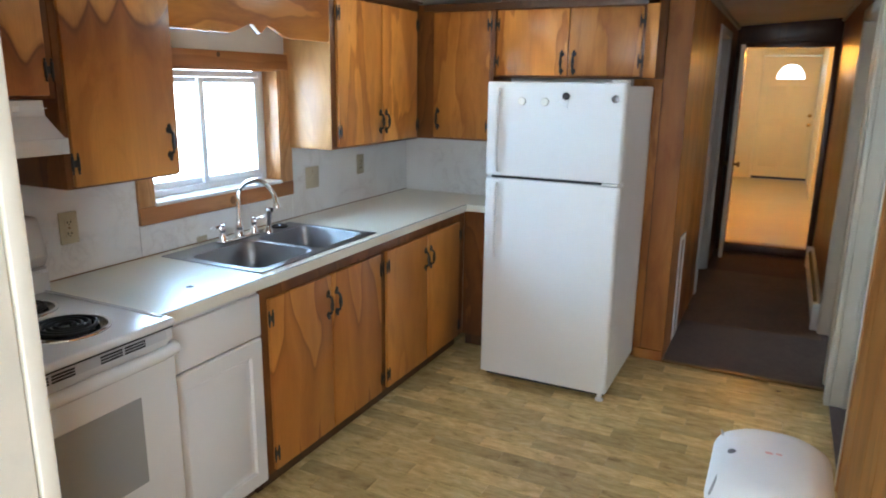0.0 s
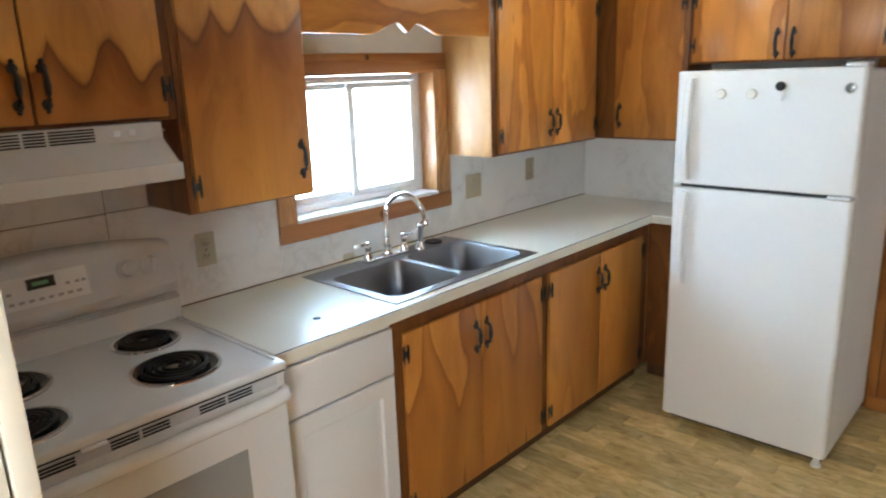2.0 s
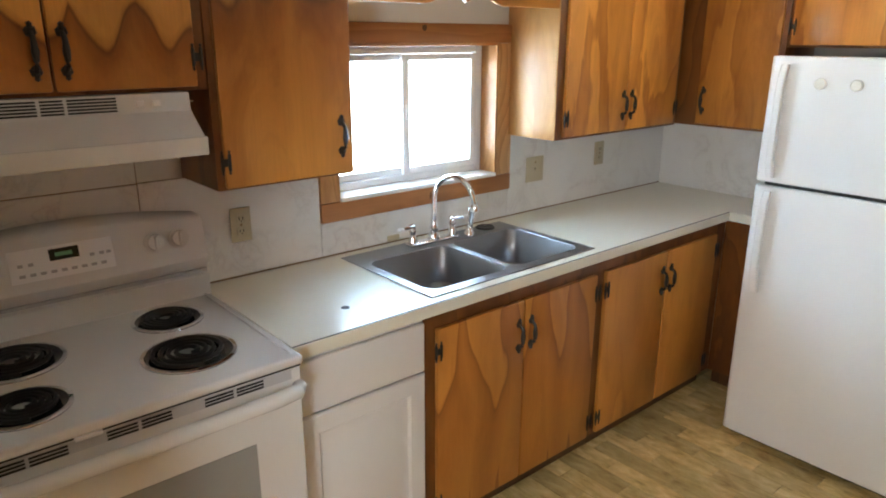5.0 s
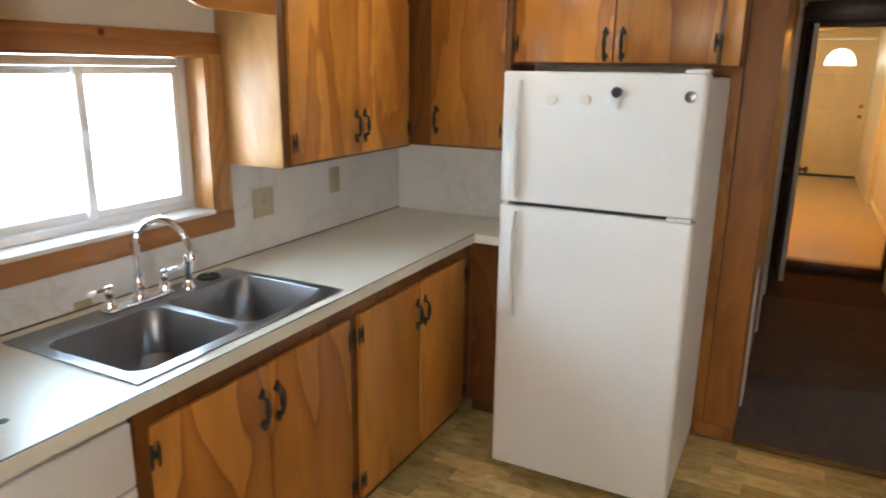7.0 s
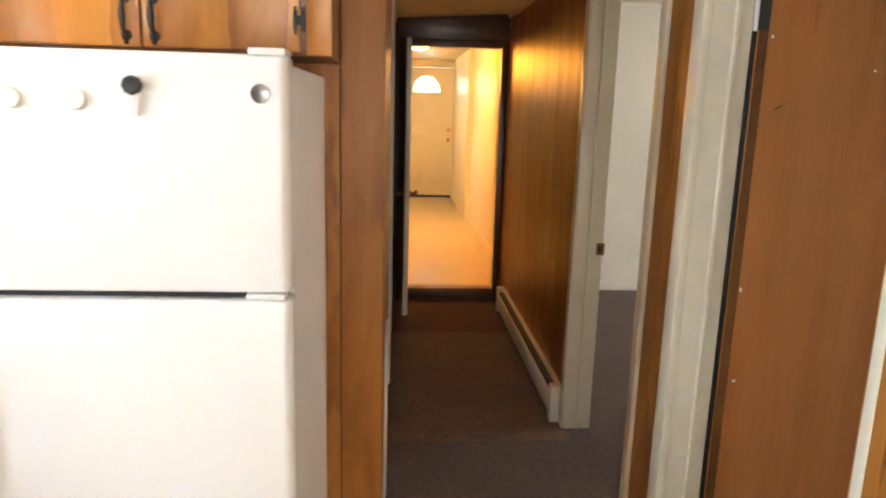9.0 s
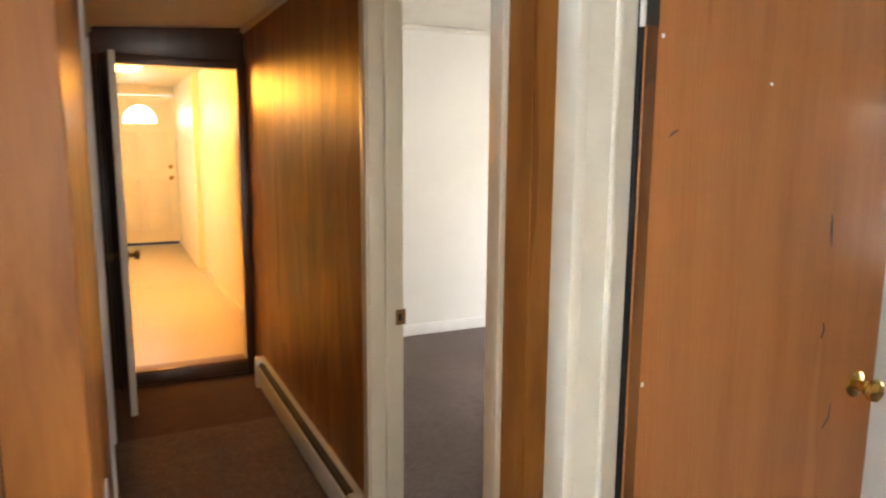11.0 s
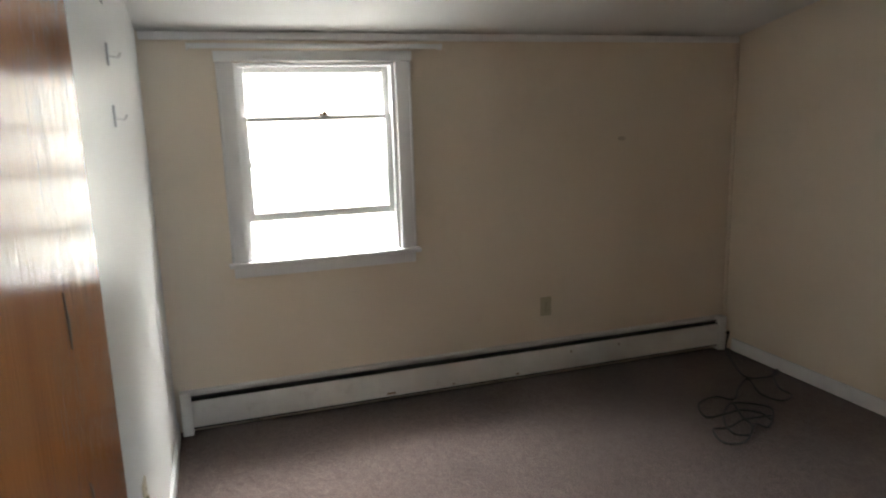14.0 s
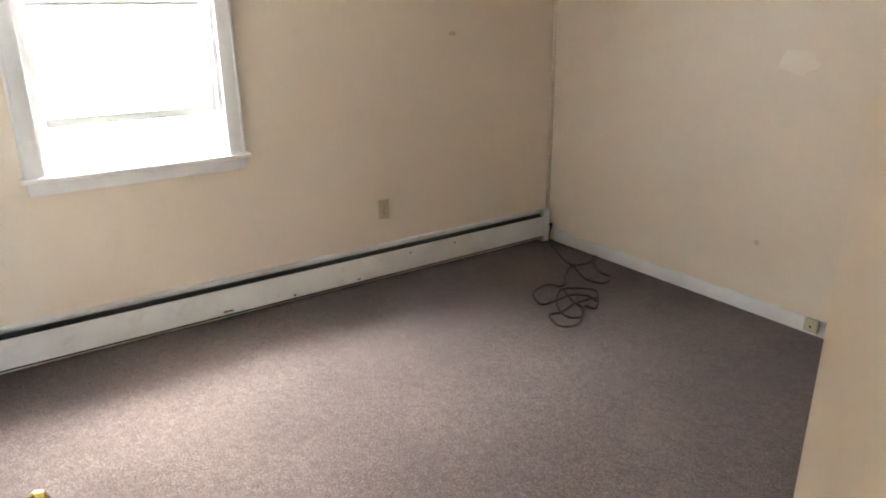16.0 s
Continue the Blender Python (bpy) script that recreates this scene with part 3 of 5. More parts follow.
strip("trim_casing", (0.540, 0.5685, 4.135, 4.207, 0.009, 2.07), TRIM, "cream painted door casing with wavy paint edge", bevel=0.006)
strip("trim_casing", (0.556, 0.5685, 3.278, 3.347, 0.002, 2.07), PANEL, "brown stained wooden door casing", bevel=0.003)
strip("trim_casing", (0.546, 0.5685, 3.347, 4.135, 2.005, 2.07), TRIM, "cream painted head casing", bevel=0.006)
# second bedroom doorway
for y0, y1 in ((4.4635, 4.488), (5.315, 5.344)):
    strip("trim_door_jamb", (0.553, 0.683, y0, y1, 0.009, 2.0), TRIM, "cream painted door jamb")
strip("trim_door_jamb", (0.553, 0.683, 4.489, 5.314, 2.0, 2.029), TRIM, "cream painted door head")
strip("trim_door_stop", (0.610, 0.622, 5.303, 5.315, 0.009, 2.0), TRIM, "cream painted door stop", bevel=0.002)
strip("trim_casing", (0.546, 0.5685, 4.417, 4.470, 0.009, 2.07), TRIM, "narrow cream painted door casing", bevel=0.006)
strip("trim_casing", (0.544, 0.5685, 5.320, 5.378, 0.009, 2.07), TRIM, "cream painted door casing", bevel=0.006)
strip("trim_casing", (0.546, 0.5685, 4.47, 5.320, 2.005, 2.07), TRIM, "cream painted head casing", bevel=0.006)
strike = thing("strike_plate", (0.67, 5.314, 0.905), "tarnished brass strike plate on a door jamb", "strike plate")
part("plate", boxes((0.652, 0.690, 5.3115, 5.3148, 0.877, 0.933), bevel=0.001), OLD_BRASS, strike)
part("latch_hole", boxes((0.660, 0.675, 5.3100, 5.3117, 0.892, 0.918)), BLACK, strike)
# side doorway of the hall
strip("trim_casing", (-0.316, -0.292, 5.865, 5.935, 0.009, 2.05), WIN_TRIM, "white painted door casing", bevel=0.005)
strip("trim_casing", (-0.316, -0.292, 6.730, 6.795, 0.009, 2.05), WIN_TRIM, "white painted door casing", bevel=0.005)
strip("trim_casing", (-0.316, -0.292, 5.935, 6.730, 1.99, 2.05), WIN_TRIM, "white painted head casing", bevel=0.005)
for y0, y1 in ((5.932, 5.955), (6.708, 6.733)):
    strip("trim_door_jamb", (-0.435, -0.3165, y0, y1, 0.009, 2.0), WIN_TRIM, "white painted door jamb of the side room")
strip("trim_door_jamb", (-0.435, -0.3165, 5.955, 6.708, 1.985, 2.029), WIN_TRIM, "white painted door head of the side room")
# end doorway, dark trim
strip("trim_end_casing", (0.505, 0.556, 7.568, 7.598, 0.009, 2.015), DARKWOOD, "dark stained door casing")
strip("trim_end_casing", (-0.275, -0.217, 7.568, 7.598, 0.009, 2.015), DARKWOOD, "dark stained door casing")
strip("trim_end_casing", (-0.217, 0.505, 7.568, 7.598, 1.965, 2.015), DARKWOOD, "dark stained head casing")
strip("trim_end_board", (-0.306, 0.556, 7.586, 7.599, 2.016, 2.24), DARKWOOD, "dark stained board over the end doorway", bevel=0.002)
strip("trim_end_board", (-0.306, -0.276, 7.590, 7.599, 0.009, 2.015), DARKWOOD, "dark stained board beside the end doorway", bevel=0.002)
strip("trim_end_riser", (-0.217, 0.505, 7.590, 7.612, 0.009, 0.080), DARKWOOD, "dark stained riser under the raised threshold", bevel=0.002)
# crown and base mouldings
strip("trim_crown", (0.535, 0.569, 4.38, 7.57, ceiling_at(0.55) - 0.034, ceiling_at(0.55)), TRIM, "thin cream ceiling moulding", bevel=0.008)
strip("trim_crown", (-0.315, -0.285, 4.38, 7.56, ceiling_at(-0.3) - 0.034, ceiling_at(-0.3)), TRIM, "thin cream ceiling moulding", bevel=0.008)
strip("trim_crown", (0.70, 3.88, 7.895, 7.919, 2.34, 2.379), CEIL, "white ceiling moulding", bevel=0.008)
strip("trim_crown", (3.862, 3.889, 0.79, 4.18, 1.955, 1.992), WIN_TRIM, "white ceiling moulding over the window", bevel=0.008)
strip("baseboard", (1.064, 3.80, 0.781, 0.795, 0.009, 0.092), WIN_TRIM, "white painted baseboard")
strip("baseboard", (0.70, 3.82, 4.175, 4.189, 0.009, 0.095), WIN_TRIM, "white painted baseboard")
strip("baseboard", (0.70, 2.90, 7.905, 7.919, 0.009, 0.10), WIN_TRIM, "white painted baseboard")
strip("baseboard", (-0.478, -0.306, 4.352, 4.366, 0.001, 0.065), PANEL, "tan wooden baseboard beside the fridge")
strip("trim_corner_bead", (3.868, 3.889, 0.781, 0.800, 0.20, 1.95), CREAM, "painted corner moulding", bevel=0.006)
strip("trim_casing", (2.915, 2.985, 7.900, 7.919, 0.009, 2.09), WIN_TRIM, "white painted closet door casing")
strip("trim_casing", (2.985, 3.74, 7.900, 7.919, 2.02, 2.09), WIN_TRIM, "white painted closet head casing")


# ---- cabinets ----
def spot(axis, plane, s, d, z):
    """A point on a front: axis x faces +x, axis y faces -y; d is how far it stands out."""
    return (plane + d, s, z) if axis == "x" else (s, plane - d, z)


def slab(axis, plane, s0, s1, d0, d1, z0, z1):
    a, b = spot(axis, plane, s0, d0, z0), spot(axis, plane, s1, d1, z1)
    return (min(a[0], b[0]), max(a[0], b[0]), min(a[1], b[1]), max(a[1], b[1]), z0, z1)


def pull(axis, plane, s, d, z, parent, h=0.105):
    """A black bail pull with two leaf-shaped plates."""
    bm = bmesh.new()
    pts = [spot(axis, plane, s, d + 0.004 + 0.018 * min(1.0, 2.2 * math.sin(math.pi * k / 8)), z - h * 0.40 + h * 0.8 * k / 8) for k in range(9)]
    add_tube(bm, pts, [0.006, 0.0062, 0.0068, 0.0078, 0.009, 0.0078, 0.0068, 0.0062, 0.006], 8)
    for e in (-1, 1):
        add_lathe(bm, [(0.0145, 0), (0.013, 0.003), (0.006, 0.006), (0, 0.006)], spot(axis, plane, s, d, z + e * h * 0.42), (1, 0, 0) if axis == "x" else (0, -1, 0), 6)
    for e in (-1, 1):
        add_lathe(bm, [(0.007, 0), (0.0085, 0.004), (0.005, 0.009), (0.0075, 0.013), (0, 0.019)], spot(axis, plane, s, d + 0.0035, z + e * h * 0.46), (0, 0, e), 7)
    return part("handle", bm, IRON, parent, "black iron bail handle")


def hinge(axis, plane, s, d, z, parent):
    """A wrought H hinge: two slim turned bars with finials, joined by a short plate."""
    bm = boxes(slab(axis, plane, s - 0.012, s + 0.012, d, d + 0.0025, z - 0.011, z + 0.011), bevel=0.0008, seg=1)
    for e in (-1, 1):
        add_lathe(bm, [(0, 0), (0.0042, 0.004), (0.0022, 0.009), (0.0048, 0.014), (0.0048, 0.056), (0.0022, 0.061), (0.0042, 0.066), (0, 0.070)], spot(axis, plane, s + e * 0.0105, d + 0.0035, z - 0.035), (0, 0, 1), 7)
    return part("hinge", bm, IRON, parent, "black iron hinge")


def cab_door(axis, plane, s0, s1, z0, z1, parent, hinge_at, pull_s, pull_z, mat=None):
    door = part("door", boxes(slab(axis, plane, s0, s1, 0.001, 0.020, z0, z1), bevel=0.005), mat or CAB_Z, parent)
    pull(axis, plane, pull_s, 0.020, pull_z, door)
    for z in (z0 + 0.075, z1 - 0.075):
        hinge(axis, plane, hinge_at, 0.020, z, door)
    return door


UP, BASE_X, NORTH = -1.800, -1.480, 4.085
TOP = 2.052
# range hood cabinet
c = thing("wall_cabinet", (-1.94, 1.345, 1.55), "honey-stained plywood wall cabinet with two doors above a range hood", "cabinet", "wall cabinets")
part("body", boxes((-2.078, UP, 0.985, 1.712, 1.548, H - 0.002)), FRAME_W, c)
cab_door("x", UP, 1.000, 1.339, 1.558, 2.005, c, 1.003, 1.310, 1.65, CAB_SCALLOP)
cab_door("x", UP, 1.345, 1.682, 1.558, 2.005, c, 1.684, 1.374, 1.65, CAB_SCALLOP)
# cabinet between hood and window
c = thing("wall_cabinet", (-1.94, 1.94, 1.266), "tall honey-stained plywood wall cabinet beside a window", "cabinet", "wall cabinets")
part("body", boxes((-2.078, UP, 1.716, 2.163, 1.266, TOP), bevel=0.003), FRAME_W, c)
cab_door("x", UP, 1.735, 2.157, 1.274, 2.005, c, 1.736, 2.115, 1.39, CAB_SCALLOP_HIGH)
# cabinet right of the window
c = thing("wall_cabinet", (-1.94, 3.56, 1.278), "honey-stained plywood wall cabinet with two doors over the worktop", "cabinet", "wall cabinets")
part("body", boxes((-2.078, UP, 3.144, 4.03, 1.278, TOP), bevel=0.003), FRAME_W, c)
part("side_panel", boxes((-2.077, UP - 0.001, 3.139, 3.144, 1.278, TOP - 0.001), bevel=0.001), wood("pale_cabinet_side", (0.56, 0.30, 0.10), (0.50, 0.25, 0.08), (0.34, 0.14, 0.04), "Z", 0.46, 0.1, 0.9, 10, 0.2), c, "pale varnished plywood side")
cab_door("x", UP, 3.180, 3.593, 1.290, 2.005, c, 3.182, 3.566, 1.40)
cab_door("x", UP, 3.599, 3.985, 1.290, 2.005, c, 3.983, 3.626, 1.40)
# corner cabinet on the back wall
c = thing("wall_cabinet", (-1.55, 4.2, 1.278), "honey-stained plywood corner wall cabinet with one door", "cabinet", "wall cabinets")
part("body", boxes((-2.078, -1.338, NORTH, 4.383, 1.278, TOP), bevel=0.003), FRAME_W, c)
cab_door("y", NORTH, -1.715, -1.358, 1.290, 2.005, c, -1.358, -1.685, 1.40)
# cabinet over the fridge
c = thing("wall_cabinet", (-0.9, 4.2, 1.645), "honey-stained plywood cabinet with two doors above the fridge", "cabinet", "wall cabinets")
part("body", boxes((-1.334, -0.440, NORTH, 4.373, 1.645, TOP), bevel=0.003), FRAME_W, c)
cab_door("y", NORTH, -1.315, -0.903, 1.655, 2.005, c, -1.313, -0.935, 1.725)
cab_door("y", NORTH, -0.897, -0.515, 1.655, 2.005, c, -0.515, -0.868, 1.725)
part("end_stile", boxes((-0.500, -0.437, NORTH - 0.012, NORTH - 0.0005, 1.648, TOP - 0.001), bevel=0.002), CAB_Z, c)
# top rails that close the cabinets to the ceiling
strip("trim_cabinet_rail", (UP, UP + 0.012, 0.985, 4.02, 2.014, TOP), DARKWOOD, "dark stained top rail over the wall cabinets", bevel=0.002)
strip("trim_cabinet_rail", (-1.785, -0.437, NORTH - 0.012, NORTH - 0.0005, 2.014, TOP), DARKWOOD, "dark stained top rail over the wall cabinets", bevel=0.002)

strip("trim_cabinet_rail", (-1.30, -0.437, NORTH - 0.010, 4.37, TOP + 0.001, ceiling_at(-1.3) - 0.002), DARKWOOD, "dark stained filler over the fridge cabinet", bevel=0.001)
strip("trim_cabinet_rail", (UP - 0.02, UP + 0.018, 0.985, 4.06, TOP + 0.001, ceiling_at(UP) + 0.004), DARKWOOD, "dark stained moulding along the ceiling", bevel=0.001)

# scalloped valance over the window
prof = [(2.166, 2.05), (2.166, 1.790), (2.46, 1.790)]
prof += [(2.46 + 0.15 * k / 8, 1.790 + 0.042 * (0.5 - 0.5 * math.cos(math.pi * k / 8))) for k in range(1, 9)]
prof += [(2.655, 1.798), (2.70, 1.832)]
prof += [(2.70 + 0.15 * k / 8, 1.832 - 0.042 * (0.5 - 0.5 * math.cos(math.pi * k / 8))) for k in range(1, 9)]
prof += [(3.138, 1.790), (3.138, 2.05)]
solo("valance", prism(prof, "x", UP - 0.022, UP - 0.001, 0.002), CAB_Y, (UP, 2.65, 1.79), "honey-stained plywood valance with a scalloped lower edge", "valance")

# base cabinets
c = thing("base_cabinet", (-1.77, 1.96, 0), "white base cabinet with a drawer and a raised-panel door", "cabinet", "base cabinets")
part("body", boxes((-2.078, BASE_X, 1.738, 2.188, 0.10, 0.868)), WHITE_CAB, c)
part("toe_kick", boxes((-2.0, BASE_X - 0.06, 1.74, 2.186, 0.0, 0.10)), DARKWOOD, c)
part("drawer_front", boxes((BASE_X + 0.001, BASE_X + 0.020, 1.742, 2.184, 0.687, 0.850), bevel=0.007, seg=3), WHITE_CAB, c)


def raised_door(x, y0, y1, z0, z1):
    """A routed door: flat frame, sunk groove, raised middle."""
    bm = bmesh.new()
    rings = []
    for inset, d in ((0, 0.0), (0, 0.014), (0.005, 0.019), (0.058, 0.019), (0.066, 0.011), (0.074, 0.010), (0.096, 0.018)):
        rings.append([bm.verts.new((x + d, y, z)) for y, z in ((y0 + inset, z0 + inset), (y1 - inset, z0 + inset), (y1 - inset, z1 - inset), (y0 + inset, z1 - inset))])
    for a, b in zip(rings, rings[1:]):
        for k in range(4):
            bm.faces.new((a[k], a[(k + 1) % 4], b[(k + 1) % 4], b[k]))
    bm.faces.new(rings[0][::-1])
    bm.faces.new(rings[-1])
    return bm


part("door", raised_door(BASE_X + 0.001, 1.742, 2.184, 0.085, 0.680), WHITE_CAB, c)

for y0, y1, pair, txt in ((2.191, 3.068, ((2.236, 2.632, 2.236, 2.604), (2.638, 3.040, 3.041, 2.666)), "under the sink"), (3.069, 4.03, ((3.098, 3.522, 3.098, 3.494), (3.528, 3.935, 3.935, 3.556)), "in the corner")):
    c = thing("base_cabinet", (-1.77, (y0 + y1) / 2, 0), "honey-stained plywood base cabinet with two doors " + txt, "cabinet", "base cabinets")
    for q in (y0, y1 - 0.016):
        part("side_panel", boxes((-2.0, BASE_X - 0.02, q, q + 0.016, 0.085, 0.868)), FRAME_W, c)
    part("bottom_panel", boxes((-2.0, BASE_X - 0.02, y0 + 0.016, y1 - 0.016, 0.085, 0.10)), FRAME_W, c)
    part("face_frame", boxes((BASE_X - 0.02, BASE_X, y0, y1, 0.085, 0.868)), FRAME_W, c)
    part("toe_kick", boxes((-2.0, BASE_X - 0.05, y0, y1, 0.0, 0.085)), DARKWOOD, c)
    for a, b, hg, ps in pair:
        cab_door("x", BASE_X, a, b, 0.098, 0.812, c, hg, ps, 0.685, CAB_TONGUE if y0 < 3 else CAB_PLAIN)
c = thing("base_cabinet", (-1.35, 4.2, 0), "dark plain base cabinet side beside the fridge", "cabinet", "base cabinets")
part("body", boxes((BASE_X + 0.002, -1.235, 4.03, 4.383, 0.085, 0.868)), FRAME_W, c)
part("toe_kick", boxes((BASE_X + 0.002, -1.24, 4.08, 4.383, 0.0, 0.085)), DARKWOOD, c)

# worktop with a cut-out for the sink
SX0, SX1, SY0, SY1 = -2.013, -1.492, 2.236, 3.049
top = thing("worktop", (-1.77, 3.0, 0.87), "white laminate worktop with scratches and a burn mark", "worktop")
part("slab", cells((-2.062, SX0 + 0.02, SX1 - 0.02, -1.455, -1.215), (1.733, SY0 + 0.02, SY1 - 0.02, 4.005, 4.366), lambda x0, x1, y0, y1: (x1 < -1.45 or y0 > 4.0) and not (x0 > SX0 and x1 < SX1 and y0 > SY0 and y1 < SY1), 0.870, 0.908), COUNTER, top)
part("front_edge", boxes((-1.4545, -1.449, 1.733, 4.0005, 0.868, 0.9075), (-1.4545, -1.215, 3.9985, 4.0045, 0.868, 0.9075), bevel=0.0015, seg=1), COUNTER, top, "laminate edge strip with a dark seam")
part("edge_seam", boxes((-1.4548, -1.4496, 1.734, 4.0, 0.9075, 0.9088)), RUBBER, top, "dark seam along the edge")
part("burn_mark", lathe([(0.014, 0), (0.013, 0.0006), (0, 0.0006)], (-1.60, 1.99, 0.908), (0, 0, 1), 9), RUBBER, top, "small burn mark")

# backsplash sheets
bs = thing("backsplash", (-2.07, 2.6, 0.91), "white marbled laminate backsplash panels with dark seams", "backsplash", kind="structure")
for b in ((-2.079, -2.070, 0.97, 1.577, 0.905, 1.262), (-2.079, -2.070, 0.97, 1.577, 1.266, 1.547), (-2.079, -2.070, 1.581, 2.192, 0.905, 1.264), (-2.079, -2.070, 2.194, 3.154, 0.905, 1.033), (-2.079, -2.070, 3.156, 4.375, 0.905, 1.277),
          (-2.069, -1.20, 4.374, 4.383, 0.905, 1.277)):
    part("panel", boxes(b, bevel=0.001, seg=1), MARBLE, bs)
part("seam", boxes((-2.0785, -2.0745, 0.97, 2.19, 1.2625, 1.2655), (-2.0785, -2.0745, 1.5775, 1.5805, 0.905, 1.54)), OLD_BRASS, bs, "dark seam strips")
part("caulk_line", boxes((-2.070, -2.064, 1.735, 4.37, 0.9075, 0.911)), OLD_BRASS, bs, "dirty caulk line along the worktop")


part("caulk_chip", boxes((-2.0705, -2.066, 2.485, 2.545, 0.9115, 0.936), bevel=0.002, seg=1), IVORY, bs, "beige chipped caulk behind the sink")


# ---- kitchen window ----
win = thing("window_1", (-2.12, 2.66, 1.04), "white sliding window in an orange pine casing over the sink", "window", kind="structure")
# paler copy of the pine trim: window light on the jambs put into its colour
pz = wood("orange_pine_upright_lit", (0.64, 0.34, 0.13), (0.56, 0.275, 0.10), (0.28, 0.10, 0.03), "Z", 0.42, 0.15, 1.4, 18, 0.4)
part("casing_bottom", boxes((-2.079, -2.056, 2.193, 3.154, 1.037, 1.108), bevel=0.003), PINE, win, "pine apron with dark knots")
part("casing_top", boxes((-2.079, -2.056, 2.193, 3.154, 1.662, 1.735), bevel=0.003), PINE, win)
part("casing_side", boxes((-2.079, -2.058, 2.193, 2.262, 1.109, 1.661), bevel=0.003), pz, win)
part("casing_side", boxes((-2.079, -2.058, 3.072, 3.154, 1.109, 1.661), bevel=0.003), pz, win)
part("jamb_board", boxes((-2.215, -2.060, 3.060, 3.0715, 1.109, 1.660), bevel=0.002), pz, win)
part("jamb_board", boxes((-2.215, -2.060, 2.2625, 2.274, 1.109, 1.660), bevel=0.002), pz, win)
part("jamb_board", boxes((-2.215, -2.060, 2.274, 3.060, 1.652, 1.6645), bevel=0.002), PINE, win)
part("window_sill", boxes((-2.215, -2.050, 2.274, 3.060, 1.106, 1.122), bevel=0.004), WIN_TRIM, win, "white painted sill")
for b in ((-2.205, -2.15, 2.275, 2.307, 1.123, 1.650), (-2.205, -2.15, 3.027, 3.059, 1.123, 1.650), (-2.205, -2.15, 2.308, 3.026, 1.123, 1.150), (-2.205, -2.15, 2.308, 3.026, 1.622, 1.650)):
    part("window_frame", boxes(b, bevel=0.004), PLASTIC, win)
for y0, y1, x in ((2.309, 2.675, -2.190), (2.632, 3.025, -2.166)):
    part("sash", boxes((x, x + 0.02, y0, y0 + 0.032, 1.151, 1.621), (x, x + 0.02, y1 - 0.032, y1, 1.151, 1.621), (x, x + 0.02, y0 + 0.032, y1 - 0.032, 1.151, 1.178), (x, x + 0.02, y0 + 0.032, y1 - 0.032, 1.596, 1.621), bevel=0.003), PLASTIC, win)
    pane = part("pane", boxes((x + 0.008, x + 0.012, y0 + 0.03, y1 - 0.03, 1.176, 1.598)), GLASS, win)
    pane.visible_shadow = False
part("latch", boxes((-2.146, -2.136, 2.641, 2.657, 1.37, 1.43), bevel=0.004), PLASTIC, win)
part("knot", lathe([(0.012, 0), (0.008, 0.001), (0, 0.001)], (-2.056, 2.67, 1.718), (1, 0, 0), 10), DARKWOOD, win, "dark knot")
part("knot", lathe([(0.020, 0), (0.016, 0.001), (0, 0.001)], (-2.056, 2.71, 1.07), (1, 0, 0), 12), FRAME_W, win, "dark knot")

# ---- sink and tap ----
sink = thing("sink", (-1.75, 2.64, 0.91), "brushed steel double-bowl drop-in sink", "sink")


def rounded(x0, x1, y0, y1, r, k=5):
    pts = []
    for cx, cy, a0 in ((x1 - r, y1 - r, 0), (x0 + r, y1 - r, 90), (x0 + r, y0 + r, 180), (x1 - r, y0 + r, 270)):
        for i in range(k + 1):
            a = radians(a0 + 90 * i / k)
            pts.append((cx + r * math.cos(a), cy + r * math.sin(a)))
    return pts


def bowl(x0, x1, y0, y1, depth):
    bm = bmesh.new()
    rings = []
    for ins, z, r in ((-0.012, 0.9135, 0.055), (0, 0.912, 0.06), (0.004, 0.905, 0.06), (0.014, 0.91 - depth * 0.8, 0.07), (0.035, 0.91 - depth * 0.97, 0.07), (0.07, 0.91 - depth, 0.06)):
        rings.append([bm.verts.new((x, y, z)) for x, y in rounded(x0 + ins, x1 - ins, y0 + ins, y1 - ins, r)])
    n = len(rings[0])
    for a, b in zip(rings, rings[1:]):
        for i in range(n):
            bm.faces.new((a[i], a[(i + 1) % n], b[(i + 1) % n], b[i]))
    bm.faces.new(rings[-1])
    return bm


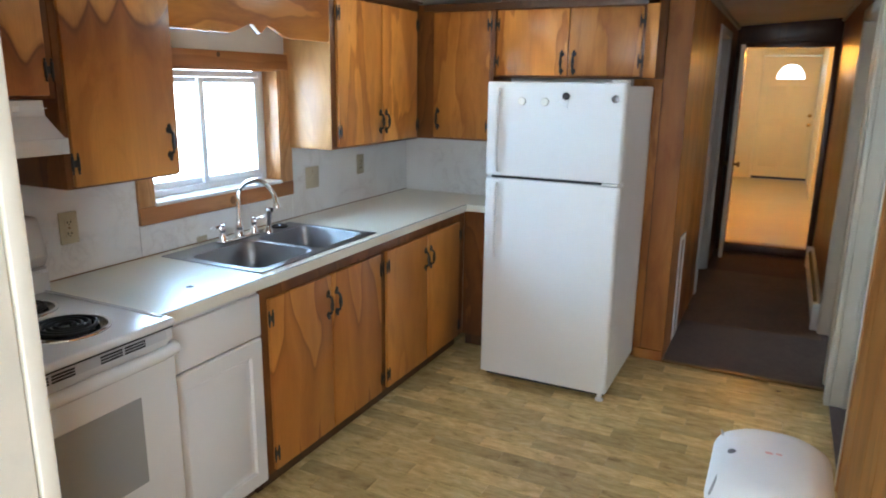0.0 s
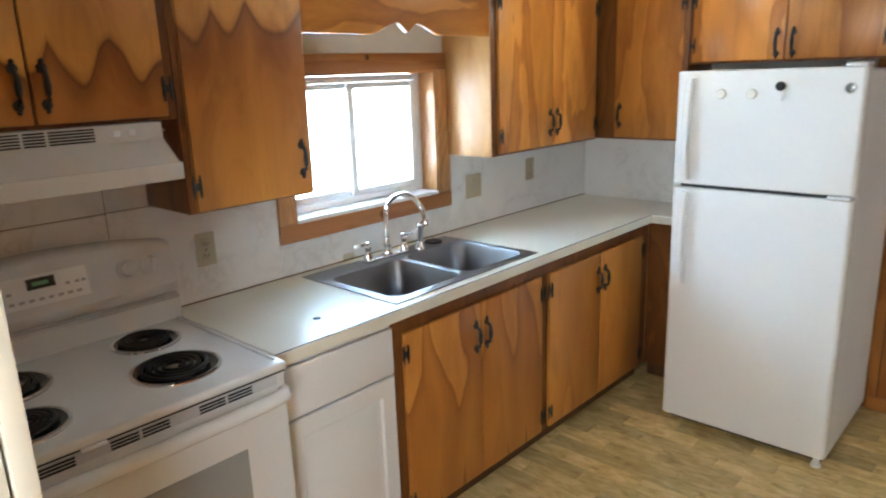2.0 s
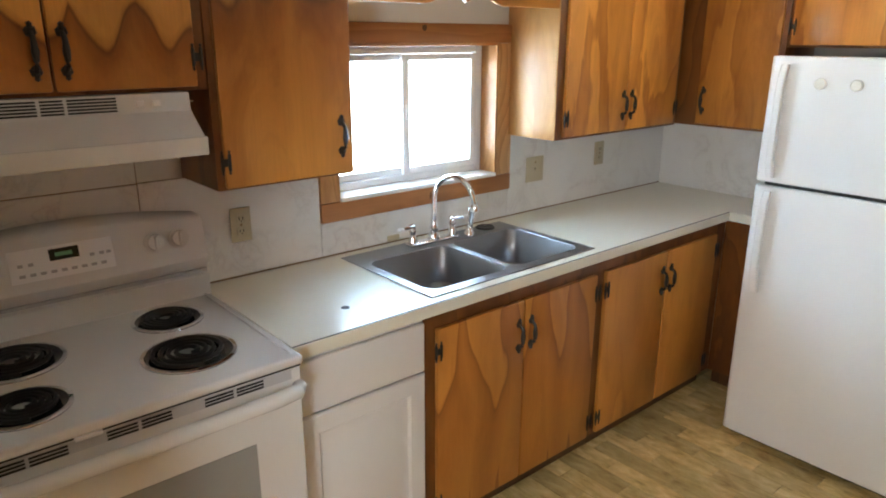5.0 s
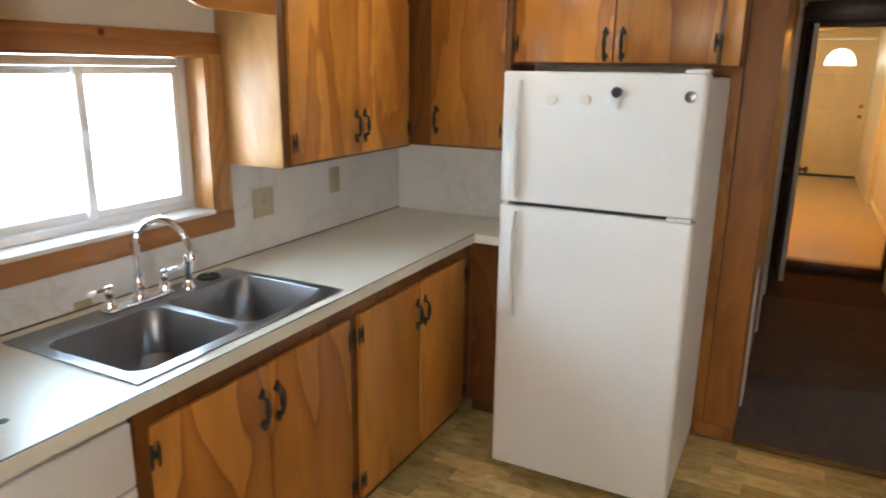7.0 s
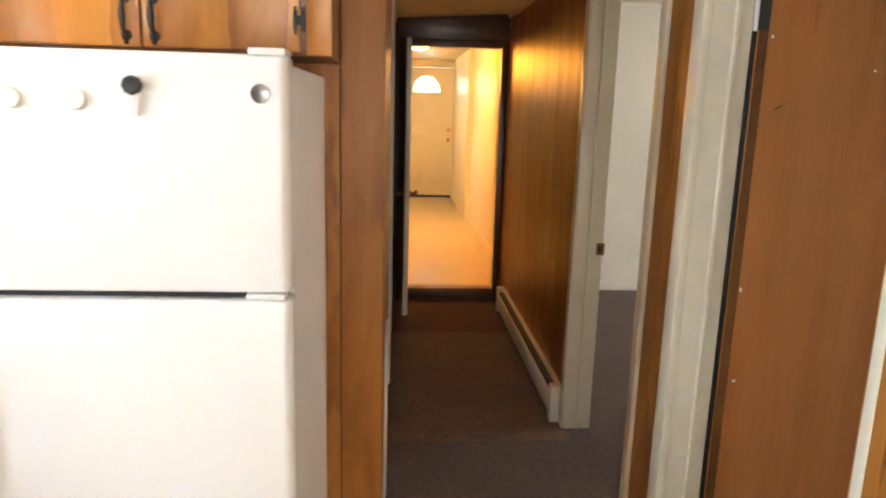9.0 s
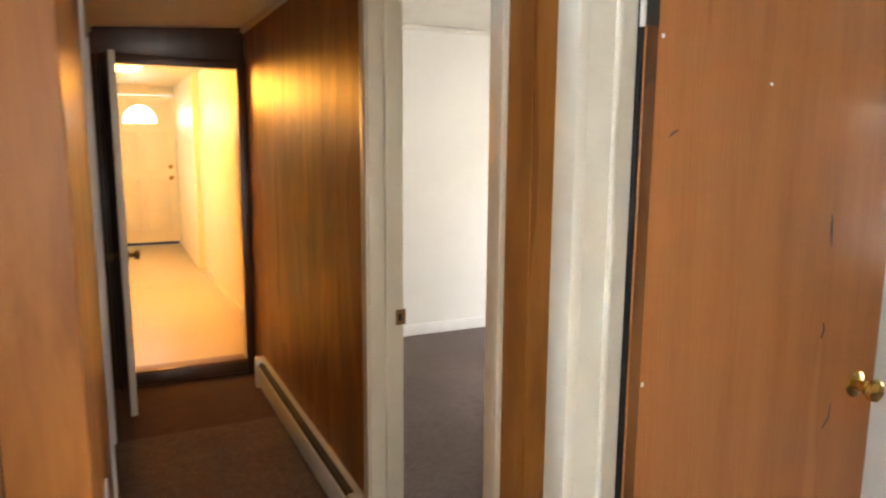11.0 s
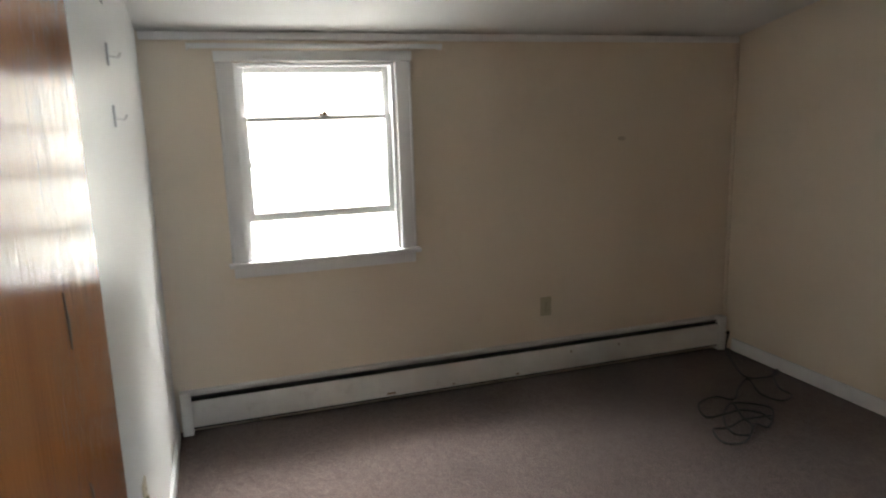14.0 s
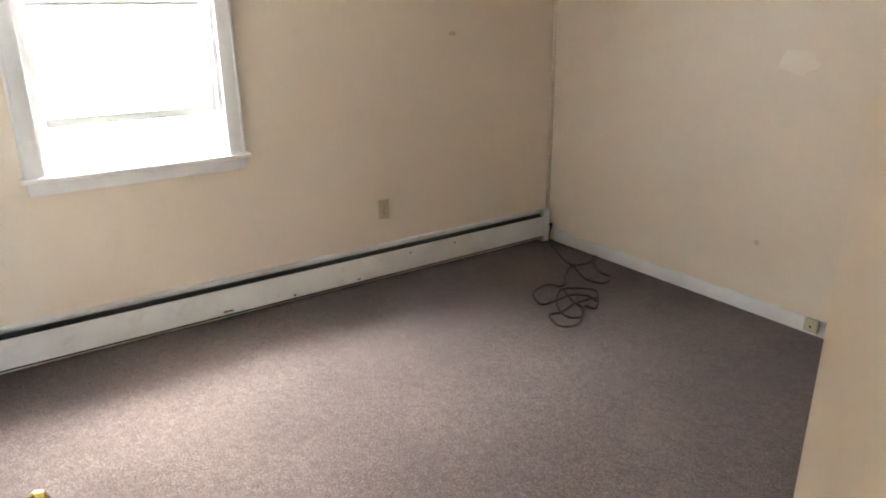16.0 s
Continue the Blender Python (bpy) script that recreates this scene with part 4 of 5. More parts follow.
BX0, BX1 = -1.905, -1.530
deck = boxes((SX0, BX0 + 0.004, SY0, SY1, 0.9085, 0.9125), (BX1 - 0.004, SX1, SY0, SY1, 0.9085, 0.9125), (BX0 + 0.004, BX1 - 0.004, SY0, 2.272, 0.9085, 0.9125), (BX0 + 0.004, BX1 - 0.004, 2.632, 2.660, 0.9085, 0.9125),
             (BX0 + 0.004, BX1 - 0.004, 3.015, SY1, 0.9085, 0.9125), bevel=0.0012, seg=1)
part("rim", deck, STEEL, sink)
for y0, y1 in ((2.268, 2.636), (2.656, 3.019)):
    corner = bmesh.new()
    sq = [(BX0 + 0.002, y0 + 0.002), (BX1 - 0.002, y0 + 0.002), (BX1 - 0.002, y1 - 0.002), (BX0 + 0.002, y1 - 0.002)]
    arc = rounded(BX0, BX1, y0, y1, 0.06)
    ring = [corner.verts.new((x, y, 0.9128)) for x, y in arc]
    outer = []
    cx, cy = (BX0 + BX1) / 2, (y0 + y1) / 2
    for x, y in arc:
        sx, sy = (BX1 + 0.006 - cx) / max(abs(x - cx), 1e-6), (y1 + 0.006 - cy) / max(abs(y - cy), 1e-6)
        s = min(sx, sy)
        outer.append(corner.verts.new((cx + (x - cx) * s, cy + (y - cy) * s, 0.9128)))
    for i in range(len(ring)):
        corner.faces.new((ring[i], ring[(i + 1) % len(ring)], outer[(i + 1) % len(ring)], outer[i]))
    part("bowl_edge", corner, STEEL, sink)
    b = part("bowl", bowl(BX0, BX1, y0, y1, 0.17), STEEL, sink)
    part("drain", lathe([(0.045, 0), (0.042, 0.004), (0.030, 0.001), (0, 0.0)], ((BX0 + BX1) / 2, (y0 + y1) / 2, 0.742)), CHROME, b, "steel drain")

tap = thing("tap", (-1.955, 2.63, 0.913), "chrome gooseneck kitchen tap with two porcelain-tipped levers", "tap")
part("deck_plate", boxes((-1.980, -1.932, 2.505, 2.745, 0.9129, 0.927), bevel=0.006, seg=3), CHROME, tap)
neck = [(-1.955, 2.63, 0.93), (-1.955, 2.63, 1.03), (-1.955, 2.632, 1.10)]
for k in range(1, 13):
    a = math.pi * k / 12
    neck.append((-1.875 - 0.080 * math.cos(a), 2.632 + 0.06 * k / 12, 1.10 + 0.080 * math.sin(a)))
neck += [(-1.793, 2.695, 1.075)]
part("spout", tube(neck, 0.0105, 12), CHROME, tap)
part("collar", lathe([(0.024, 0), (0.024, 0.012), (0.016, 0.03), (0.019, 0.045), (0.013, 0.06), (0.012, 0.075)], (-1.955, 2.63, 0.925)), CHROME, tap)
part("nozzle", lathe([(0.011, 0), (0.016, 0.012), (0.016, 0.028), (0, 0.028)], (-1.793, 2.695, 1.085), (0.05, 0.05, -1)), CHROME, tap)
for y, e in ((2.525, -1), (2.725, 1)):
    lev = part("valve", lathe([(0.019, 0), (0.017, 0.02), (0.011, 0.035), (0.015, 0.05), (0.010, 0.062), (0.013, 0.072), (0, 0.078)], (-1.955, y, 0.925)), CHROME, tap)
    part("lever", tube([(-1.955, y, 0.985), (-1.952, y + e * 0.03, 0.99), (-1.948, y + e * 0.05, 0.99)], [0.005, 0.006, 0.007]), CHROME, lev)
    part("lever_tip", lathe([(0.006, 0), (0.009, 0.006), (0.008, 0.022), (0.004, 0.028), (0, 0.029)], (-1.948, y + e * 0.048, 0.99), (0.05, e, 0)), PLASTIC, lev, "white porcelain lever tip")
spr = thing("side_sprayer", (-1.93, 2.80, 0.913), "chrome and black side sprayer by the sink", "sprayer")
part("holder", lathe([(0.022, 0), (0.021, 0.012), (0.014, 0.022), (0.013, 0.035)], (-1.935, 2.802, 0.9129)), CHROME, spr)
part("wand", lathe([(0.011, 0), (0.013, 0.03), (0.015, 0.06), (0.017, 0.075), (0.012, 0.085), (0, 0.087)], (-1.935, 2.802, 0.945), (0.1, 0, 1)), CHROME, spr)
part("trigger", boxes((-1.925, -1.905, 2.795, 2.809, 1.012, 1.032), bevel=0.004), RUBBER, spr, "black trigger")
st = thing("sink_strainer", (-1.985, 2.93, 0.913), "black rubber sink stopper lying on the rim", "stopper")
part("disc", lathe([(0.040, 0), (0.041, 0.004), (0.036, 0.008), (0.030, 0.005), (0, 0.005)], (-1.972, 2.925, 0.9128)), RUBBER, st)
part("post", lathe([(0.007, 0), (0.006, 0.012), (0.010, 0.016), (0, 0.018)], (-1.972, 2.925, 0.917)), CHROME, st)


# ---- sockets and switches ----
def outlet(at, axis, out, kind_txt, group="wall plates", w=0.072, h=0.116):
    """A wall plate: axis x or y is its normal, out its sense."""
    x, y, z = at
    t = thing("wall_socket" if kind_txt == "socket" else "light_switch", at, "ivory plastic double socket plate on the wall" if kind_txt == "socket" else "ivory plastic switch plate on the wall", kind_txt, group)

    def bx(a0, a1, d0, d1, z0, z1):
        d0, d1 = sorted((d0 * out, d1 * out))
        return (x + d0, x + d1, y + a0, y + a1, z + z0, z + z1) if axis == "x" else (x + a0, x + a1, y + d0, y + d1, z + z0, z + z1)
    part("plate", boxes(bx(-w / 2, w / 2, 0.0005, 0.006, -h / 2, h / 2), bevel=0.003), IVORY, t)
    if kind_txt == "socket":
        for e in (-0.021, 0.021):
            f = part("receptacle", boxes(bx(-0.016, 0.016, 0.005, 0.0085, e - 0.014, e + 0.014), bevel=0.003), IVORY, t)
            part("slots", boxes(bx(-0.008, -0.005, 0.0083, 0.009, e - 0.004, e + 0.006), bx(0.005, 0.008, 0.0083, 0.009, e - 0.004, e + 0.006), bx(-0.002, 0.002, 0.0083, 0.009, e - 0.010, e - 0.006)), BLACK, f)
    else:
        part("toggle", boxes(bx(-0.005, 0.005, 0.005, 0.014, -0.006, 0.010), bevel=0.002), IVORY, t)
    part("screw", boxes(bx(-0.003, 0.003, 0.0055, 0.0085, -0.003 if kind_txt == "socket" else 0.03, 0.003 if kind_txt == "socket" else 0.036)), OLD_BRASS, t)
    return t


outlet((-2.069, 1.888, 1.087), "x", 1, "socket")
sw = outlet((-2.069, 3.325, 1.104), "x", 1, "switch", w=0.115)
outlet((-2.069, 3.80, 1.13), "x", 1, "socket")
outlet((3.889, 2.095, 0.437), "x", -1, "socket")
outlet((2.40, 4.189, 0.47), "y", -1, "switch", w=0.075, h=0.12)
jb = thing("phone_jack", (1.98, 0.797, 0.07), "small beige phone jack box on the baseboard", "phone jack")
part("box", boxes((1.945, 2.015, 0.7955, 0.822, 0.03, 0.098), bevel=0.006), IVORY, jb)
part("jack", boxes((1.975, 1.985, 0.8215, 0.824, 0.055, 0.065)), BLACK, jb)

# ---- fridge ----
fr = thing("fridge", (-0.835, 4.0, 0), "white top-freezer fridge with rounded doors and magnets", "fridge")
FX0, FX1, FY = -1.192, -0.482, 3.646
part("cabinet", boxes((FX0 + 0.004, FX1 - 0.002, FY + 0.072, 4.352, 0.035, 1.606), bevel=0.008), FRIDGE, fr)


def fridge_door(z0, z1):
    pts = []
    for x, y, r, a0 in ((FX0, FY, 0.022, 180), (FX1, FY, 0.022, 270)):
        cx, cy = (x + r, y + r) if a0 == 180 else (x - r, y + r)
        pts += [(cx + r * math.cos(radians(a0 + 90 * i / 6)), cy + r * math.sin(radians(a0 + 90 * i / 6))) for i in range(7)]
    pts += [(FX1, FY + 0.064), (FX0, FY + 0.064)]
    bm = prism(pts, "z", z0, z1)
    flat = [e for e in bm.edges if abs(e.verts[0].co.z - e.verts[1].co.z) < 1e-6]
    bmesh.ops.bevel(bm, geom=flat, offset=0.008, segments=3, affect="EDGES", profile=0.5)
    return bm


up = part("freezer_door", fridge_door(1.146, 1.620), FRIDGE, fr)
lo = part("fridge_door", fridge_door(0.042, 1.130), FRIDGE, fr)
part("gasket", boxes((FX0 + 0.015, FX1 - 0.015, FY + 0.064, FY + 0.072, 0.06, 1.61)), RUBBER, fr, "dark door gasket")
# black filler that draws the shade in the door gap
part("gap_shadow_strip", boxes((FX0 + 0.03, FX1 - 0.02, FY + 0.025, FY + 0.064, 1.1305, 1.1455)), RUBBER, fr, "dark strip for the shade between the doors")


def fridge_handle(z0, z1):
    """A long pull along the door's edge, standing off the door, wider where it meets it."""
    bm = bmesh.new()
    pts = []
    for k in range(13):
        u = k / 12
        d = 0.024 * min(1, 5 * u, 5 * (1 - u)) ** 0.6 if 0 < u < 1 else 0
        pts.append((FX0 + 0.060, FY - 0.004 - d, z0 + (z1 - z0) * u))
    rings = []
    for i, (x, y, z) in enumerate(pts):
        w = 0.014
        ring = [bm.verts.new((x + w * c, y + (0.010 * s), z)) for c, s in ((-1, -0.6), (-0.6, -1), (0.6, -1), (1, -0.6), (1, 1), (-1, 1))]
        rings.append(ring)
    for a, b in zip(rings, rings[1:]):
        for k in range(6):
            bm.faces.new((a[k], a[(k + 1) % 6], b[(k + 1) % 6], b[k]))
    bm.faces.new(rings[0][::-1])
    bm.faces.new(rings[-1])
    return bm


part("handle", fridge_handle(1.165, 1.590), FRIDGE, up)
part("handle", fridge_handle(0.695, 1.112), FRIDGE, lo)
part("hinge_cover", boxes((-0.560, -0.488, FY + 0.01, FY + 0.10, 1.6195, 1.634), bevel=0.005), FRIDGE, fr)
part("middle_hinge", boxes((-0.575, -0.495, FY - 0.004, FY + 0.06, 1.1325, 1.1435), bevel=0.003), FRIDGE, fr)
part("badge", lathe([(0.019, 0), (0.018, 0.004), (0.012, 0.005), (0, 0.0055)], (-0.535, FY - 0.0003, 1.546), (0, -1, 0), 20), plain("grey_badge", (0.25, 0.25, 0.26), 0.25, 0.8), up, "round grey metal badge")
part("base_grille", boxes((FX0 + 0.02, FX1 - 0.02, FY + 0.05, FY + 0.068, 0.010, 0.040), bevel=0.003), RUBBER, fr, "dark base grille")
for x in (FX0 + 0.05, FX1 - 0.05):
    part("foot", lathe([(0.014, 0), (0.014, 0.010), (0.008, 0.016), (0.008, 0.045)], (x, FY + 0.085, 0.0)), RUBBER, fr, "dark levelling foot")
    part("foot", lathe([(0.020, 0), (0.020, 0.012), (0.010, 0.02), (0.010, 0.05)], (x, 4.28, 0.0)), PLASTIC, fr)
part("roller_leg", lathe([(0.020, 0), (0.021, 0.010), (0.013, 0.018), (0.012, 0.046)], (FX1 - 0.034, FY + 0.022, 0.0)), PLASTIC, fr, "white front levelling leg")
for x in (-1.000, -0.880):
    solo("fridge_magnet", lathe([(0.020, 0), (0.020, 0.009), (0.017, 0.012), (0, 0.013)], (x, FY - 0.0005, 1.526), (0, -1, 0), 24), CREAM_MAGNET, (x, FY - 0.0005, 1.526), "round cream magnet on the freezer door", "magnet", "fridge magnets")
clip = thing("magnet_clip", (-0.775, FY, 1.54), "black and white magnetic clip on the freezer door", "clip", "fridge magnets")
part("knob", lathe([(0.018, 0), (0.019, 0.012), (0.015, 0.022), (0, 0.023)], (-0.772, FY - 0.004, 1.555), (0, -1, 0), 8), RUBBER, clip, "black knob")
part("jaw", prism([(-0.785, 1.560), (-0.760, 1.552), (-0.764, 1.497), (-0.812, 1.528)], "y", FY - 0.010, FY - 0.0005, 0.002), PLASTIC, clip, "white plastic jaw")

# ---- range hood ----
hood = thing("range_hood", (-1.88, 1.32, 1.395), "white enamel under-cabinet range hood", "range hood")
part("shell", prism([(-2.078, 1.546), (-1.775, 1.546), (-1.770, 1.500), (-1.692, 1.440), (-1.688, 1.397), (-2.078, 1.397)], "y", 0.986, 1.652, 0.003), ENAMEL, hood)
part("lip", boxes((-1.692, -1.682, 0.984, 1.655, 1.393, 1.440), bevel=0.003), ENAMEL, hood)
for y0, y1 in ((1.175, 1.295), (1.303, 1.352), (1.360, 1.470)):
    for k in range(5):
        z, face = 1.506 + 0.0075 * k, -1.7704 - 0.00085 * k
        part("vent_slot", boxes((face - 0.003, face + 0.0006, y0, y1, z, z + 0.0047)), BLACK, hood)
for y in (1.525, 1.565):
    part("switch", boxes((-1.776, -1.768, y - 0.010, y + 0.010, 1.515, 1.530), bevel=0.002), PLASTIC, hood)
part("print", boxes((-1.7752, -1.7735, 1.60, 1.66, 1.520, 1.524), (-1.7752, -1.7735, 1.605, 1.65, 1.529, 1.532)), GREY_PRINT, hood)

# ---- cooker ----
ck = thing("cooker", (-1.72, 1.36, 0), "white electric coil cooker with a grey oven window", "cooker")
CX0, CX1, CY0, CY1 = -2.062, -1.400, 0.990, 1.728
part("body", boxes((CX0, CX1 - 0.03, CY0, CY1, 0.03, 0.885), bevel=0.004), ENAMEL, ck)
ctop = boxes((CX0 + 0.03, CX1 + 0.010, CY0 - 0.002, CY1 + 0.002, 0.886, 0.912), bevel=0.009, seg=3)
part("cooktop", ctop, ENAMEL, ck)
for y in (1.704, 1.006):
    part("cooktop_ridge", boxes((-1.98, -1.42, y, y + 0.008, 0.911, 0.917), bevel=0.003), ENAMEL, ck)


def crowned(y0, y1, k=18):
    """The control guard: one profile along the cooker whose top and lower edge bow in the middle."""
    bm = bmesh.new()
    rings = []
    for i in range(k + 1):
        u = 2 * i / k - 1
        up_z, low_x = 0.034 * (1 - u * u), 0.012 * (1 - u * u)
        y = y0 + (y1 - y0) * i / k
        prof = [(-2.062, 0.905), (-1.965, 0.905), (-1.965, 0.978), (-1.985, 0.990), (-1.966 + low_x, 1.018), (-1.958 + low_x, 1.035), (-1.985, 1.142 + up_z), (-1.992, 1.153 + up_z), (-2.006, 1.160 + up_z), (-2.062, 1.160 + up_z)]
        rings.append([bm.verts.new((x, y, z)) for x, z in prof])
    for p, q in zip(rings, rings[1:]):
        for j in range(len(p)):
            bm.faces.new((p[j], p[(j + 1) % len(p)], q[(j + 1) % len(p)], q[j]))
    bm.faces.new(rings[0][::-1])
    bm.faces.new(rings[-1])
    return bm


part("back_guard", crowned(CY0, CY1), ENAMEL, ck)
# shade in the crease below the panel, drawn as a grey strip
part("vent_shadow", boxes((-1.984, -1.968, CY0 + 0.004, CY1 - 0.004, 0.988, 0.997)), GREY_PRINT, ck, "grey strip for the shade under the control panel")


def on_guard(y0, y1, z0, z1, thick=0.003):
    """A plate lying on the sloping control panel."""
    bm = bmesh.new()
    for d0, d1 in ((0.0005, thick),):
        f = lambda z, d: -1.948 - (z - 1.035) * 0.034 / 0.136 + d
        q = [bm.verts.new((f(z, d), y, z)) for d in (d0, d1) for y, z in ((y0, z0), (y1, z0), (y1, z1), (y0, z1))]
        for k in ((0, 3, 2, 1), (4, 5, 6, 7), (0, 1, 5, 4), (1, 2, 6, 5), (2, 3, 7, 6), (3, 0, 4, 7)):
            bm.faces.new([q[i] for i in k])
    return bm


part("control_panel", on_guard(1.205, 1.462, 1.063, 1.146, 0.002), PLASTIC, ck)
part("display", on_guard(1.302, 1.375, 1.108, 1.138, 0.004), DISPLAY, ck, "dark clock display")
part("digits", on_guard(1.316, 1.358, 1.118, 1.128, 0.0046), GREEN, ck, "faint green digits")
for y in (1.225, 1.25, 1.275, 1.30, 1.325, 1.35, 1.375, 1.40, 1.425):
    part("button", on_guard(y, y + 0.014, 1.076, 1.084, 0.003), GREY_PRINT, ck)
for y in (1.225, 1.25, 1.40, 1.425, 1.443):
    part("button", on_guard(y, y + 0.012, 1.103, 1.111, 0.003), GREY_PRINT, ck)
for y in (1.575, 1.645):
    k = part("knob", lathe([(0.029, 0), (0.030, 0.006), (0.024, 0.012), (0.022, 0.026), (0, 0.027)], (-1.968, y, 1.108), (1, 0, 0.2)), ENAMEL, ck)
    part("grip", boxes((-1.948, -1.933, y - 0.005, y + 0.005, 1.094, 1.132), bevel=0.003), ENAMEL, k)
    part("knob", lathe([(0.029, 0), (0.030, 0.006), (0.024, 0.012), (0.022, 0.026), (0, 0.027)], (-1.968, 2.718 - y, 1.108), (1, 0, 0.2)), ENAMEL, ck)
for x, y, r in ((-1.583, 1.512, 0.100), (-1.838, 1.548, 0.080), (-1.545, 1.135, 0.080), (-1.805, 1.160, 0.100)):
    b = part("burner", lathe([(r + 0.018, 0.0), (r + 0.017, 0.005), (r + 0.008, 0.006), (r, 0.001), (r * 0.4, -0.012), (0, -0.012)], (x, y, 0.911), (0, 0, 1), 32), CHROME, ck, "chrome-rimmed burner")
    part("drip_pan", lathe([(r + 0.006, 0.0), (r * 0.9, -0.004), (r * 0.3, -0.007), (0, -0.007)], (x, y, 0.9175), (0, 0, 1), 32), PAN, b, "black drip pan")
    spiral = []
    turns = 4
    for i in range(turns * 20 + 1):
        a = i / 20 * 2 * math.pi
        rr = 0.018 + (r - 0.024) * i / (turns * 20)
        spiral.append((x + rr * math.cos(a), y + rr * math.sin(a), 0.921))
    part("coil", tube(spiral, 0.0062, 6), COIL, b, "black spiral heating coil")
od = part("oven_door", boxes((CX1 - 0.028, CX1, CY0 + 0.004, CY1 - 0.004, 0.205, 0.880), bevel=0.005, seg=3), ENAMEL, ck)
part("oven_window", boxes((CX1 - 0.003, CX1 + 0.0015, 1.125, 1.590, 0.430, 0.705), bevel=0.001, seg=1), OVEN_GLASS, od, "grey oven window")
hp = [(CX1 + 0.003, CY0 + 0.012, 0.826), (CX1 + 0.030, CY0 + 0.030, 0.828), (CX1 + 0.040, CY0 + 0.09, 0.828), (CX1 + 0.044, (CY0 + CY1) / 2, 0.828), (CX1 + 0.040, CY1 - 0.09, 0.828), (CX1 + 0.030, CY1 - 0.030, 0.828), (CX1 + 0.003, CY1 - 0.012, 0.826)]
part("oven_handle", tube(hp, [0.018, 0.020, 0.020, 0.020, 0.020, 0.020, 0.018], 14), ENAMEL, od)
part("vent_band", boxes((CX1 - 0.002, CX1 + 0.0006, CY0 + 0.03, CY1 - 0.03, 0.8505, 0.8775)), GREY_ENAMEL, od, "pale grey vent band")
for y0, y1 in ((1.045, 1.103), (1.110, 1.182), (1.258, 1.322), (1.330, 1.396), (1.473, 1.543), (1.551, 1.621)):
    for k in range(3):
        part("vent_slot", boxes((CX1 - 0.001, CX1 + 0.0016, y0, y1, 0.8525 + 0.0083 * k, 0.8578 + 0.0083 * k)), BLACK, od)
# the gap is filled with black, so its shade is in the colour
part("gap_line", boxes((CX1 - 0.026, CX1 + 0.002, CY0 + 0.004, CY1 - 0.004, 0.8812, 0.8855)), BLACK, ck, "black strip for the shaded gap under the cooktop")
part("latch_tab", boxes((CX1 - 0.01, CX1 + 0.014, 1.195, 1.250, 0.8795, 0.8875), bevel=0.002), PLASTIC, ck)
part("drawer", boxes((CX1 - 0.028, CX1 - 0.002, CY0 + 0.004, CY1 - 0.004, 0.045, 0.195), bevel=0.006), ENAMEL, ck)

# ---- waste bin ----
bn = thing("waste_bin", (0.27, 2.16, 0), "white plastic kitchen bin with a domed lid", "waste bin")


def loft(levels, k=6):
    bm = bmesh.new()
    rings = [[bm.verts.new((x, y, z)) for x, y in rounded(x0, x1, y0, y1, r, k)] for x0, x1, y0, y1, r, z in levels]
    n = len(rings[0])
    for a, b in zip(rings, rings[1:]):
        for i in range(n):
            bm.faces.new((a[i], a[(i + 1) % n], b[(i + 1) % n], b[i]))
    bm.faces.new(rings[0][::-1])
    bm.faces.new(rings[-1])
    return bm


part("bucket", loft([(0.165, 0.375, 1.97, 2.33, 0.06, 0.0), (0.135, 0.405, 1.945, 2.355, 0.075, 0.53), (0.130, 0.410, 1.94, 2.36, 0.08, 0.580)]), PLASTIC, bn)
lid = part("lid", loft([(0.122, 0.418, 1.932, 2.368, 0.09, 0.581), (0.120, 0.420, 1.93, 2.37, 0.09, 0.610), (0.128, 0.412, 1.94, 2.36, 0.10, 0.635), (0.150, 0.390, 1.965, 2.335, 0.10, 0.657), (0.185, 0.355, 2.01, 2.29, 0.08, 0.669)]), PLASTIC, bn)
part("lid_seam", tube([(0.135 + 0.018 * math.sin(math.pi * k / 10), 1.96 + 0.36 * k / 10, 0.636 + 0.018 * math.sin(math.pi * k / 10)) for k in range(11)], 0.003, 6), GREY_PRINT, lid, "grey lid seam")
part("latch", lathe([(0.012, 0), (0.010, 0.004), (0, 0.005)], (0.172, 2.15, 0.663), (-0.2, 0, 1), 12), plain("grey_button", (0.12, 0.12, 0.13), 0.4), lid, "grey button")


part("print", boxes((0.252, 0.270, 2.172, 2.180, 0.6675, 0.6698), (0.278, 0.292, 2.176, 2.183, 0.6675, 0.6698)), plain("faded_pink_print", (0.75, 0.42, 0.40), 0.5), lid, "faded pink print")


